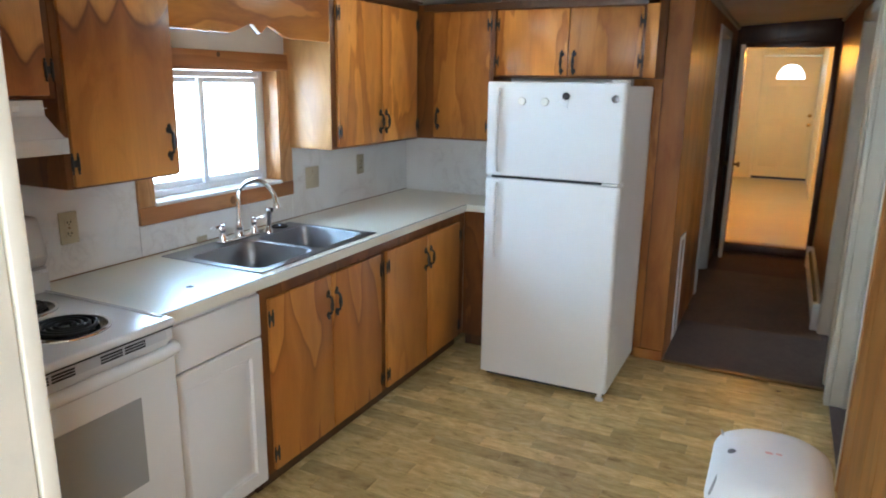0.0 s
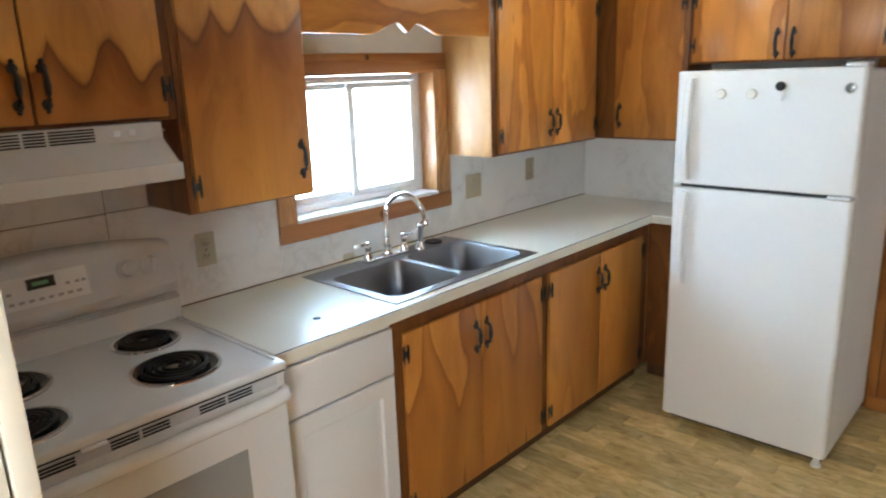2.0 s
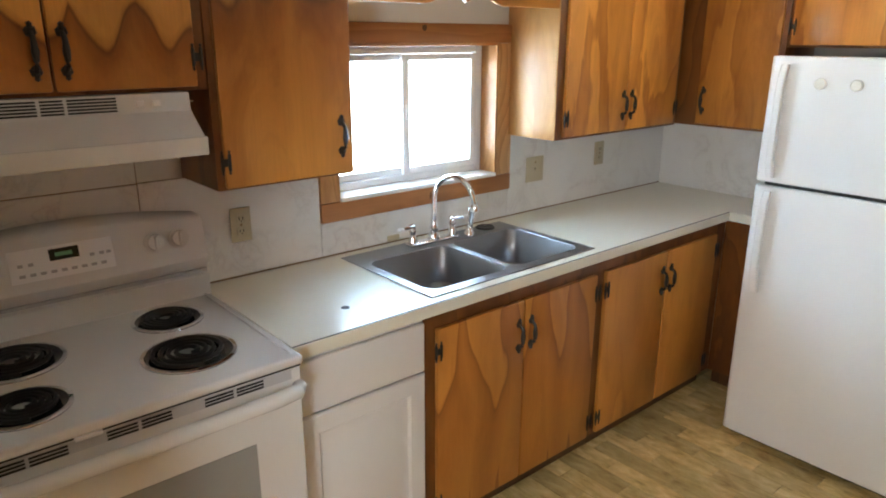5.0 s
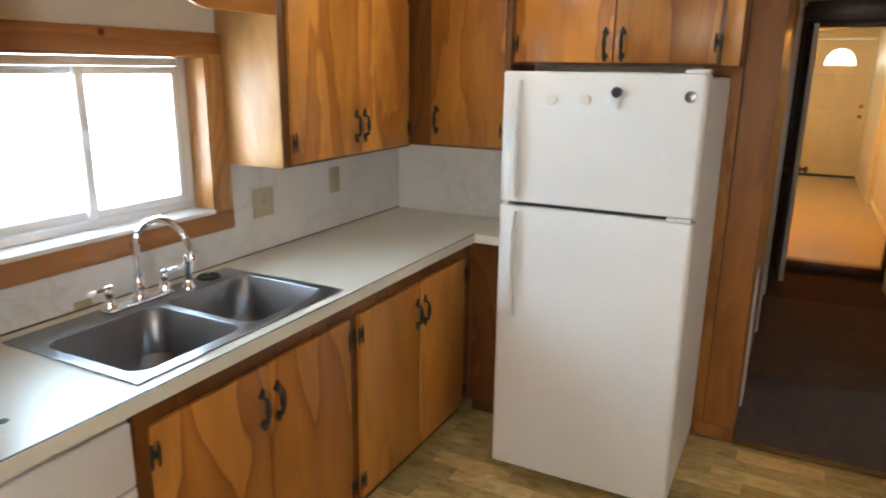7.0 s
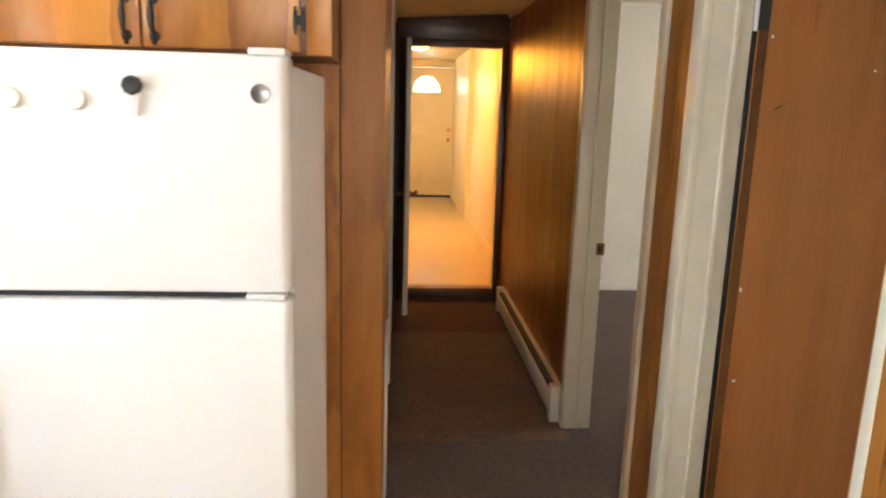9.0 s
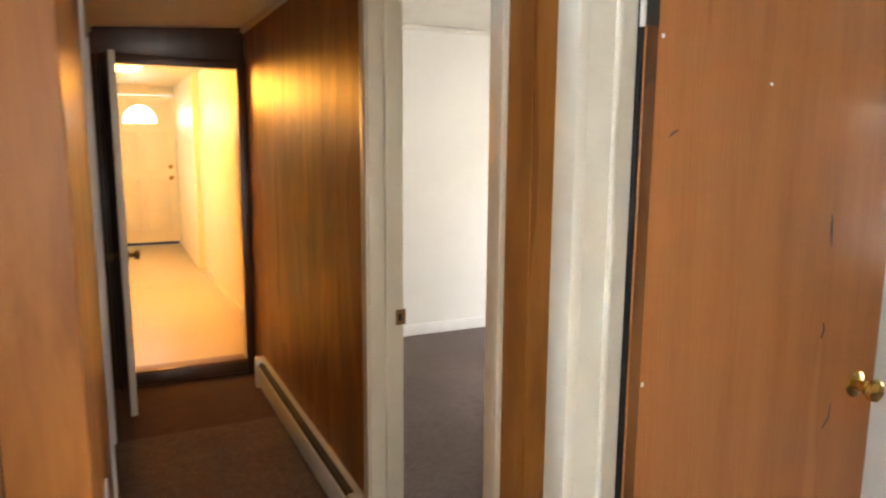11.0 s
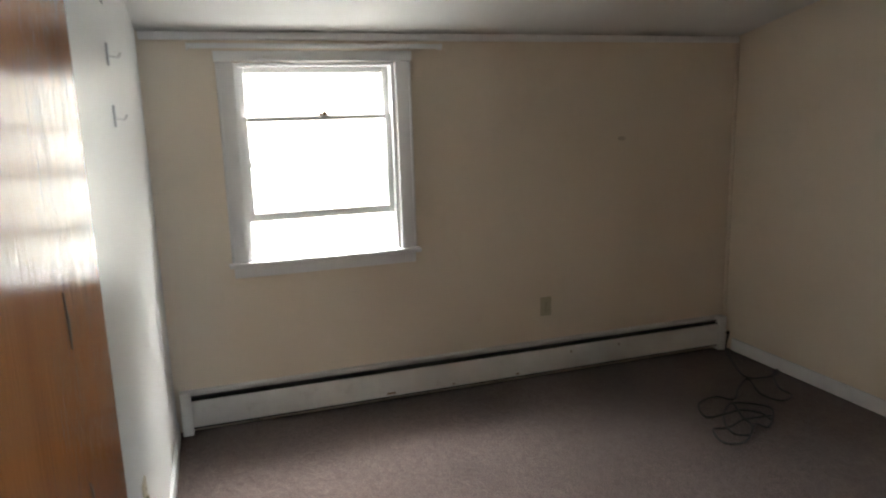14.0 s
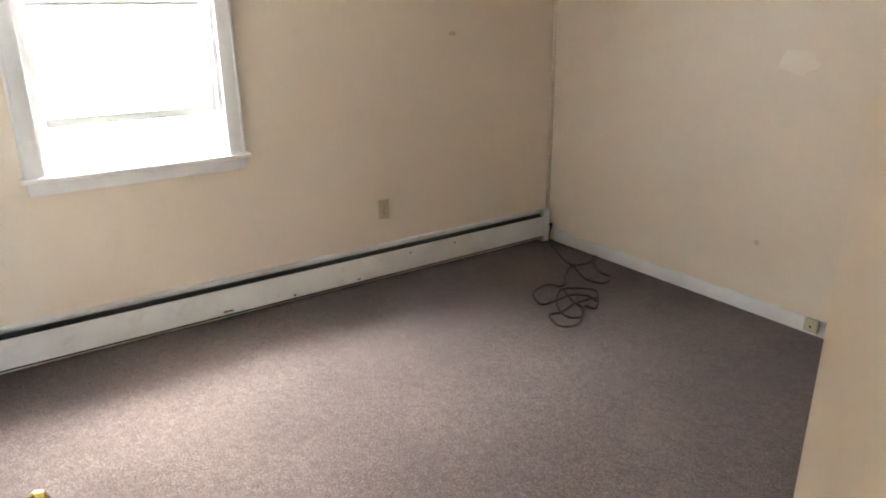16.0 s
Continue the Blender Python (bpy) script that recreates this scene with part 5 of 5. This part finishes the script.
# ---- baseboard heaters ----
def heater(name_at, label, axis, face, out, s0, s1, h=0.205, d=0.062, z0=0.012):
    """A hydronic baseboard heater: back, top hood, black block for the shaded slot, front panel with rolled edges, end
    caps.
    """
    t = thing("baseboard_heater", name_at, label, "heater", "baseboard heaters")

    def bx(a0, a1, d0, d1, q0, q1):
        d0, d1 = sorted((face + d0 * out, face + d1 * out))
        return (d0, d1, a0, a1, q0, q1) if axis == "x" else (a0, a1, d0, d1, q0, q1)
    part("back_plate", boxes(bx(s0, s1, 0.0005, 0.004, z0, h)), HEATER, t)
    part("top_hood", boxes(bx(s0 + 0.05, s1 - 0.05, 0.004, 0.026, h - 0.006, h), bx(s0 + 0.05, s1 - 0.05, 0.022, 0.026, h - 0.010, h - 0.006), bevel=0.002, seg=1), HEATER, t)
    # solid black filling: the shade inside the casing is put into its colour
    part("damper", boxes(bx(s0 + 0.05, s1 - 0.05, 0.0045, 0.046, z0 + 0.012, h - 0.040)), BLACK, t, "black block in place of the shaded inside")
    part("damper_blade", boxes(bx(s0 + 0.05, s1 - 0.05, 0.020, 0.038, h - 0.030, h - 0.027)), IRON, t, "dark damper blade")
    part("front_panel", boxes(bx(s0 + 0.05, s1 - 0.05, d - 0.010, d, z0 + 0.026, h - 0.042), bevel=0.004), HEATER, t, "dented white front panel")
    for a in (s0, s1 - 0.055):
        part("end_cap", boxes(bx(a, a + 0.055, 0.004, d + 0.004, 0.009, h + 0.003), bevel=0.006), HEATER, t)
    return t


ht = heater((3.86, 2.5, 0.009), "white baseboard heater with chipped enamel under the window", "x", 3.889, -1, 0.815, 4.165, 0.232, z0=0.024)
for y, z, w in ((3.05, 0.064, 0.05), (2.70, 0.062, 0.015), (1.95, 0.15, 0.010), (1.62, 0.15, 0.010), (2.3, 0.062, 0.02)):
    part("paint_chip", boxes((3.8262, 3.8272, y, y + w, z, z + 0.010)), OLD_BRASS, ht, "rusty paint chip")
heater((0.53, 6.3, 0.009), "white baseboard heater along the panelled hall wall", "x", 0.559, -1, 5.385, 7.30, 0.195, 0.055)

# ---- return-air grille on the hall wall ----
gr = thing("air_grille", (-0.30, 4.78, 0.03), "white louvred return-air grille low on the panelled wall", "grille")
part("frame", boxes((-0.306, -0.296, 4.68, 4.70, 0.03, 0.70), (-0.306, -0.296, 4.86, 4.88, 0.03, 0.70), (-0.306, -0.296, 4.70, 4.86, 0.03, 0.06), (-0.306, -0.296, 4.70, 4.86, 0.67, 0.70), bevel=0.003), WIN_TRIM, gr)
for k in range(22):
    z = 0.075 + k * 0.0265
    sl = part("louvre", prism([(-0.306, z), (-0.303, z), (-0.295, z + 0.018), (-0.298, z + 0.018)], "y", 4.70, 4.86), WIN_TRIM, gr)

# ---- bedroom window ----
bw = thing("window_2", (3.9, 3.366, 0.86), "white double-hung sash window with its lower sash raised", "window", kind="structure")
part("window_sill", boxes((3.845, 3.93, 2.862, 3.868, 0.846, 0.870), bevel=0.007, seg=3), WIN_TRIM, bw, "white window stool")
part("sill_inner", boxes((3.93, 4.05, 2.967, 3.768, 0.863, 0.8695)), WIN_TRIM, bw)
part("apron", boxes((3.872, 3.889, 2.89, 3.845, 0.790, 0.845), bevel=0.004), WIN_TRIM, bw)
for y0, y1 in ((2.882, 2.965), (3.770, 3.852)):
    part("casing", boxes((3.868, 3.889, y0, y1, 0.871, 1.853), bevel=0.005), WIN_TRIM, bw)
    part("casing_bead", boxes((3.862, 3.869, y0 + (0.004 if y0 < 3 else 0.066), y0 + (0.016 if y0 < 3 else 0.078), 0.871, 1.852), bevel=0.002), WIN_TRIM, bw)
part("head_casing", boxes((3.866, 3.889, 2.876, 3.858, 1.854, 1.905), bevel=0.005), WIN_TRIM, bw)
for y0, y1 in ((2.966, 2.984), (3.751, 3.769)):
    part("track", boxes((3.892, 4.028, y0, y1, 0.8705, 1.851)), WIN_TRIM, bw)
part("head_track", boxes((3.892, 4.028, 2.985, 3.750, 1.835, 1.851)), WIN_TRIM, bw)


def sash(x, z0, z1, bottom, head):
    y0, y1 = 2.985, 3.750
    s = part("sash", boxes((x, x + 0.030, y0, y0 + 0.030, z0, z1), (x, x + 0.030, y1 - 0.030, y1, z0, z1), (x, x + 0.030, y0 + 0.030, y1 - 0.030, z0, z0 + bottom), (x, x + 0.030, y0 + 0.030, y1 - 0.030, z1 - head, z1), bevel=0.003), WIN_TRIM, bw)
    g = part("pane", boxes((x + 0.013, x + 0.017, y0 + 0.028, y1 - 0.028, z0 + bottom - 0.002, z1 - head + 0.002)), GLASS, s)
    g.visible_shadow = False
    return s


low = sash(3.930, 1.065, 1.590, 0.042, 0.024)
sash(3.966, 1.335, 1.834, 0.040, 0.030)
part("sash_lock", boxes((3.925, 3.955, 3.315, 3.365, 1.590, 1.602), (3.930, 3.945, 3.325, 3.345, 1.602, 1.612), bevel=0.003), OLD_BRASS, low, "small dark sash lock")
for z0, z1 in ((1.358, 1.369), (1.376, 1.386), (0.871, 0.890), (1.815, 1.834)):
    part("storm_rail", boxes((4.032, 4.046, 2.985, 3.750, z0, z1), bevel=0.002, seg=1), WIN_TRIM, bw, "rail of the outer storm window")
for y0, y1 in ((2.985, 3.000), (3.735, 3.750)):
    part("storm_stile", boxes((4.031, 4.047, y0, y1, 0.891, 1.814), bevel=0.002, seg=1), WIN_TRIM, bw, "stile of the outer storm window")
rod = thing("curtain_rod", (3.85, 3.34, 1.92), "flat white curtain rod above the window", "curtain rod")
part("rod", boxes((3.828, 3.836, 2.72, 3.975, 1.912, 1.936), bevel=0.003), WIN_TRIM, rod)
for y in (2.72, 3.967):
    part("bracket", boxes((3.836, 3.8885, y, y + 0.008, 1.908, 1.940), bevel=0.002), WIN_TRIM, rod)

# ---- bedroom door, standing open along the wall ----
bd = thing("bedroom_door", (0.686, 4.132, 0.0), "red-brown veneered flush door standing open, scratched and dented", "door", rz=-3.4)
leaf = part("leaf", boxes((0.008, 0.760, 0.0, 0.035, 0.022, 2.0), bevel=0.002, seg=1), LAUAN, bd, local=True)
part("hinge_edge", boxes((0.0, 0.0075, 0.005, 0.034, 0.022, 2.0)), BLACK, bd, "dark hinge-side edge", local=True)
part("edge_strip", boxes((0.009, 0.036, -0.0008, 0.0003, 0.023, 1.999)), FRAME_W, leaf, "darker edge strip", local=True)
for z in (0.25, 1.80):
    h = part("hinge", boxes((0.004, 0.036, -0.003, -0.001, z - 0.045, z + 0.045), bevel=0.001, seg=1), IRON, leaf, "dark hinge leaf", local=True)
    bmk = bmesh.new()
    add_tube(bmk, [(-0.002, 0.0, z - 0.047), (-0.002, 0.0, z + 0.047)], 0.006, 8)
    part("hinge_pin", bmk, WIN_TRIM, leaf, "paint-covered hinge pin", local=True)
for e in (-1, 1):
    kb = lathe([(0.032, 0.0), (0.033, 0.003), (0.026, 0.007), (0.013, 0.012), (0.012, 0.028), (0.022, 0.036), (0.028, 0.048), (0.026, 0.058), (0.016, 0.064), (0, 0.065)], (0.692, 0.0 if e < 0 else 0.035, 0.95), (0, e, 0), 28)
    part("door_knob", kb, BRASS, leaf, "polished brass knob", local=True)
part("latch_plate", boxes((0.7595, 0.7615, 0.006, 0.029, 0.92, 0.98)), BRASS, leaf, "brass latch plate", local=True)
for x, z, w, hh in ((0.335, 1.655, 0.007, 0.006), (0.045, 1.735, 0.006, 0.008), (0.04, 1.03, 0.006, 0.010), (0.05, 0.75, 0.009, 0.008)):
    part("chip", boxes((x, x + w, -0.0012, 0.0005, z, z + hh)), WIN_TRIM, leaf, "pale paint chip", local=True)
for pts in (((0.556, 1.375), (0.560, 1.335), (0.564, 1.30)), ((0.075, 1.545), (0.085, 1.553), (0.098, 1.56)), ((0.612, 0.91), (0.608, 0.875), (0.590, 0.85)), ((0.56, 1.12), (0.565, 1.10), (0.558, 1.08))):
    bmk = bmesh.new()
    add_tube(bmk, [(x, -0.0004, z) for x, z in pts], [0.0015, 0.003, 0.0015], 6)
    part("scratch", bmk, DARKWOOD, leaf, "dark gouge", local=True)

# hooks on the bedroom wall
for z in (1.60, 1.79, 1.975):
    hk = thing("coat_hook", (2.75, 4.189, z), "small grey metal hook on the wall", "hook", "coat hooks")
    part("plate", boxes((2.742, 2.764, 4.184, 4.1895, z - 0.035, z + 0.035), bevel=0.002), GREY_PRINT, hk)
    part("prong", tube([(2.753, 4.186, z - 0.005), (2.753, 4.160, z - 0.012), (2.753, 4.150, z + 0.004)], 0.003, 8), CHROME, hk)

# smudges on the walls and a burn on the floor
def smudge(name, at, axis, out, w, h, mat, label):
    x, y, z = at
    pts = []
    for k in range(14):
        a = 2 * math.pi * k / 14
        r = 0.75 + 0.25 * math.sin(3 * a + x) * math.cos(2 * a + z)
        pts.append((w * r * math.cos(a), h * r * math.sin(a)))
    bm = prism([((y if axis == "x" else x) + p, z + q) for p, q in pts], axis, (x if axis == "x" else y), (x if axis == "x" else y) + 0.0006 * out)
    return solo(name, bm, mat, at, label, "stain", kind="structure")


SMUDGE = paint("wall_smudge", (0.62, 0.525, 0.42), 0.5, 0.06, 20, 120, 0.1)
SCUFF = paint("wall_scuff", (0.55, 0.46, 0.36), 0.5, 0.08, 20, 120, 0.1)
smudge("stain_window_wall", (3.8895, 1.59, 1.409), "x", -1, 0.035, 0.018, SCUFF, "faint brown scuff on the cream wall")
smudge("stain_back_wall", (2.335, 0.7805, 0.39), "y", 1, 0.022, 0.022, SMUDGE, "faint round mark on the cream wall")
PATCH = paint("paler_touch_up_paint", (0.80, 0.715, 0.60), 0.55, 0.05, 6, 120, 0.1)
smudge("stain_touch_up", (2.25, 0.7803, 1.29), "y", 1, 0.13, 0.075, PATCH, "large faint rounded touch-up mark on the cream wall")
bk = lathe([(0.012, 0), (0.009, 0.0008), (0, 0.0008)], (0.33, 4.235, 0.0003), (0, 0, 1), 9)
solo("stain_floor", bk, DARKWOOD, (0.33, 4.235, 0), "small dark burn on the vinyl floor", "stain", kind="structure")

# cable lying on the carpet
lead = [(3.84, 0.80), (3.62, 0.94), (3.36, 1.06), (3.34, 0.89), (3.39, 0.81), (3.35, 0.88), (3.17, 1.01), (3.08, 1.01), (3.03, 1.13), (3.16, 1.15), (3.34, 1.07), (3.27, 1.2)]
coil = [(3.14, 1.35), (3.22, 1.4), (3.16, 1.56), (3.03, 1.62), (3.01, 1.52), (3.03, 1.4), (2.95, 1.34), (2.88, 1.34), (2.98, 1.25), (3.08, 1.3), (3.1, 1.41), (2.98, 1.55), (2.83, 1.63), (2.79, 1.56),
        (2.86, 1.46), (2.82, 1.42), (2.9, 1.32), (2.93, 1.41), (2.92, 1.49), (2.89, 1.6), (2.89, 1.69), (2.79, 1.73), (2.73, 1.7), (2.75, 1.61), (2.85, 1.49), (2.96, 1.45), (3.11, 1.38)]
loops = [(3.865, 0.83, 0.02), (3.84, 0.80, 0.10), (3.825, 0.795, 0.105)] + [(x, y, 0.0 if k % 2 else 0.007) for k, (x, y) in enumerate(lead + coil)]
way = []
for k in range(len(loops) - 1):
    p0, p1, p2, p3 = (Vector(loops[max(0, min(len(loops) - 1, k + q))]) for q in (-1, 0, 1, 2))
    for u in (0, 0.17, 0.33, 0.5, 0.67, 0.83):
        way.append(0.5 * ((2 * p1) + (p2 - p0) * u + (2 * p0 - 5 * p1 + 4 * p2 - p3) * u * u + (3 * p1 - p0 - 3 * p2 + p3) * u ** 3) + Vector((0, 0, 0.0135)))
solo("cable", tube(way, 0.0064, 7), RUBBER, (3.1, 1.2, 0.009), "black coaxial cable lying in loops on the carpet", "cable")

# ---- hall end door, open against the wall ----
ed = thing("hall_door", (-0.222, 7.560, 0.0), "dark stained flush door standing open at the end of the hall", "door", rz=-87.0)
dl = part("leaf", boxes((0.0, 0.72, -0.035, 0.0, 0.105, 1.955), bevel=0.002, seg=1), DARKWOOD, ed, local=True)
part("leaf_edge", boxes((0.7202, 0.723, -0.034, -0.001, 0.105, 1.955)), TRIM, dl, "worn pale door edge", local=True)
for e in (-1, 1):
    part("door_knob", lathe([(0.028, 0.0), (0.026, 0.006), (0.011, 0.012), (0.011, 0.03), (0.024, 0.042), (0.024, 0.055), (0, 0.06)], (0.665, -0.035 if e < 0 else 0.0, 0.945), (0, e, 0), 20), OLD_BRASS, dl, "dark brass knob", local=True)

# ---- front door with a fan light ----
FY0, FX = 13.165, 0.170
fd = thing("front_door", (FX, FY0 + 0.03, 0.095), "pale panelled front door with a half-round fan light", "door")
rz0, rr, D0, D1, DT = 1.735, 0.205, FX - 0.418, FX + 0.418, 2.095
bm = boxes((D0, D1, FY0, FY0 + 0.04, 0.12, rz0), (D0, FX - rr, FY0, FY0 + 0.04, rz0, DT), (FX + rr, D1, FY0, FY0 + 0.04, rz0, DT))
N = 16
for k in range(N):
    a0, a1 = math.pi * k / N, math.pi * (k + 1) / N
    p = [(FX + rr * math.cos(a), rz0 + 1.15 * rr * math.sin(a)) for a in (a0, a1)]
    q = [bm.verts.new((x, y, z)) for y in (FY0, FY0 + 0.04) for x, z in (p[0], p[1], (p[1][0], DT), (p[0][0], DT))]
    for f in ((0, 1, 2, 3), (7, 6, 5, 4), (0, 4, 5, 1), (2, 6, 7, 3)):
        bm.faces.new([q[i] for i in f])
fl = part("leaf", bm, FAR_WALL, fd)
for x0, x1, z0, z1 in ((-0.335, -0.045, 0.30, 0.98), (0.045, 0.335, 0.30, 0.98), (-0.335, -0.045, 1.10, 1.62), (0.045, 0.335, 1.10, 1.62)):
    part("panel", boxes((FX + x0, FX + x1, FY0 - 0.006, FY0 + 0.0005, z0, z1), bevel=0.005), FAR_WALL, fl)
g = part("pane", prism([(FX + (rr + 0.01) * math.cos(math.pi * k / N), rz0 + 1.15 * (rr + 0.01) * math.sin(math.pi * k / N)) for k in range(N + 1)], "y", FY0 + 0.017, FY0 + 0.023), GLASS, fl)
g.visible_shadow = False
part("sweep", boxes((D0, D1, FY0 - 0.01, FY0, 0.098, 0.135)), RUBBER, fd, "dark door sweep")
for z in (1.01, 1.16):
    part("door_knob", lathe([(0.03, 0), (0.028, 0.01), (0.015, 0.02), (0.025, 0.045), (0, 0.055)], (D1 - 0.065, FY0, z), (0, -1, 0), 16), BRASS, fl)
for b in ((D0 - 0.078, D0 - 0.006, 13.14, 13.16, 0.096, 2.18), (D1 + 0.008, 0.599, 13.14, 13.16, 0.096, 2.18), (D0 - 0.006, D1 + 0.008, 13.14, 13.16, 2.105, 2.18)):
    strip("trim_front_door", b, FAR_WALL, "pale painted front door casing")
strip("baseboard", (0.650, 0.664, 7.71, 10.97, 0.096, 0.18), FAR_WALL, "pale painted baseboard")

# flush ceiling lamps of the front room and the kitchen
lamp = thing("ceiling_lamp", (-0.067, 9.57, 2.224), "lit round glass ceiling lamp", "lamp", "ceiling lamps")
part("base", lathe([(0.10, 0), (0.10, -0.02), (0.06, -0.03)], (-0.067, 9.57, 2.2245)), BRASS, lamp)
shade = part("shade", lathe([(0.128, 0.0), (0.136, -0.03), (0.128, -0.062), (0.095, -0.09), (0.05, -0.106), (0, -0.11)], (-0.067, 9.57, 2.19)), LAMP_GLASS, lamp, "glowing glass shade")
shade.visible_shadow = False
LX, LY = -1.20, 3.42
LZ = ceiling_at(LX)
lamp = thing("ceiling_lamp", (LX, LY, LZ), "lit shallow glass ceiling lamp with a pull chain", "lamp", "ceiling lamps")
part("base", lathe([(0.070, 0.006), (0.072, -0.008), (0.066, -0.014)], (LX, LY, LZ)), PLASTIC, lamp, "white lamp base")
bulb_glass = part("shade", lathe([(0.064, -0.012), (0.062, -0.024), (0.050, -0.038), (0.028, -0.047), (0, -0.050)], (LX, LY, LZ)), BULB_GLASS, lamp, "glowing glass shade")
bulb_glass.visible_shadow = False
part("pull_chain", tube([(LX + 0.068, LY, LZ - 0.010), (LX + 0.069, LY, LZ - 0.085)], 0.002, 6), CHROME, lamp, "thin pull chain")

# closet door of the second bedroom
cd = thing("closet_door", (3.35, 7.95, 0), "red-brown veneered closet door", "door")
part("leaf", boxes((2.99, 3.71, 7.94, 7.972, 0.02, 2.015), bevel=0.002, seg=1), LAUAN, cd)
part("door_knob", lathe([(0.028, 0), (0.012, 0.012), (0.024, 0.04), (0, 0.055)], (3.64, 7.94, 0.95), (0, -1, 0), 16), BRASS, cd)

# unseen plain windows added for light: dining end, second bedroom and front room
for nm, lab, b in (("window_3", "unseen dining window placed for daylight", (-0.95, 0.30, -1.27, -1.23, 0.85, 1.95)), ("window_6", "unseen dining side window added for fill light", (0.60, 0.64, -1.05, -0.05, 0.85, 1.95)), ("window_4", "plain white window of the second bedroom", (3.94, 3.98, 5.5, 6.7, 0.85, 1.95)), ("window_5", "plain white window of the front room", (-2.27, -2.23, 10.1, 11.1, 0.95, 1.9))):
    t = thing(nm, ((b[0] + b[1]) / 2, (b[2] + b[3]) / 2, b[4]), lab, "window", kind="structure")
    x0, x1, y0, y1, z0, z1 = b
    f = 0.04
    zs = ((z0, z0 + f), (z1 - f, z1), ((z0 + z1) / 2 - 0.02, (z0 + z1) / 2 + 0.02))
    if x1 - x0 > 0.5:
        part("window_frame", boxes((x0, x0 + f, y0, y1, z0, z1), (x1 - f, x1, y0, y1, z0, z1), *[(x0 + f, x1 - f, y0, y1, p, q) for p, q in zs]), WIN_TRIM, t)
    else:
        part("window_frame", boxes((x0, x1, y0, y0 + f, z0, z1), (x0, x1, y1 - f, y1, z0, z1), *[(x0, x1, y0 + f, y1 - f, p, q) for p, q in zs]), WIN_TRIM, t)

# ---- panelling boards and floor planks ----
WID = (0.31, 0.20, 0.26, 0.41, 0.22)
planks(w_r, "x", 0.5695, -1, -0.04, 3.277, 0.002, H - 0.002, PANEL, WID)
planks(w_r, "x", 0.5695, -1, 4.208, 4.416, 0.009, H - 0.002, PANEL, (0.104, 0.104))
planks(w_r, "x", 0.5695, -1, 5.379, 7.598, 0.009, H - 0.002, PANEL, WID)
planks(w_r, "x", 0.5695, -1, 3.278, 4.207, 2.071, H - 0.002, PANEL, WID)
planks(w_r, "x", 0.5695, -1, 4.417, 5.378, 2.071, H - 0.002, PANEL, WID)
planks(w_l, "x", -0.3165, 1, 4.372, 5.864, 0.009, H - 0.002, PANEL, WID)
planks(w_l, "x", -0.3165, 1, 6.796, 7.598, 0.009, H - 0.002, PANEL, WID)
planks(w_l, "x", -0.3165, 1, 5.865, 6.795, 2.051, H - 0.002, PANEL, WID)
planks(w_stub, "y", 4.375, -1, -0.60, -0.307, 0.001, H - 0.002, PANEL, (0.16, 0.13), 0.007)

FL = {}


def floor_planks(x0, x1, y0, y1, length, width):
    row, y = 0, y0
    while y < y1 - 0.01:
        w = min(width, y1 - y)
        x = x0 - (length * ((row * 0.37) % 1.0))
        while x < x1 - 0.005:
            a, b = max(x, x0), min(x + length, x1)
            if b - a > 0.02:
                key = (round(b - a, 3), round(w, 3))
                if key not in FL:
                    FL[key] = to_mesh("plank", boxes((0.0008, b - a - 0.0008, 0.0007, w - 0.0007, -0.0055, 0.0), bevel=0.0010, seg=1), VINYL)
                ob = new("plank", FL[key])
                ob.parent = floor
                ob.location = Vector((a, y, 0)) - floor.location
            x += length
        y += w
        row += 1


floor_planks(-1.54, 0.568, 0.25, 4.345, 0.34, 0.09)
solo("floor_kitchen_rest", boxes((-2.07, 0.568, -1.19, 0.249, -0.0055, 0.0)), VINYL, (0, 0, 0), "tan wood-look vinyl floor of the dining end", "floor", kind="structure")
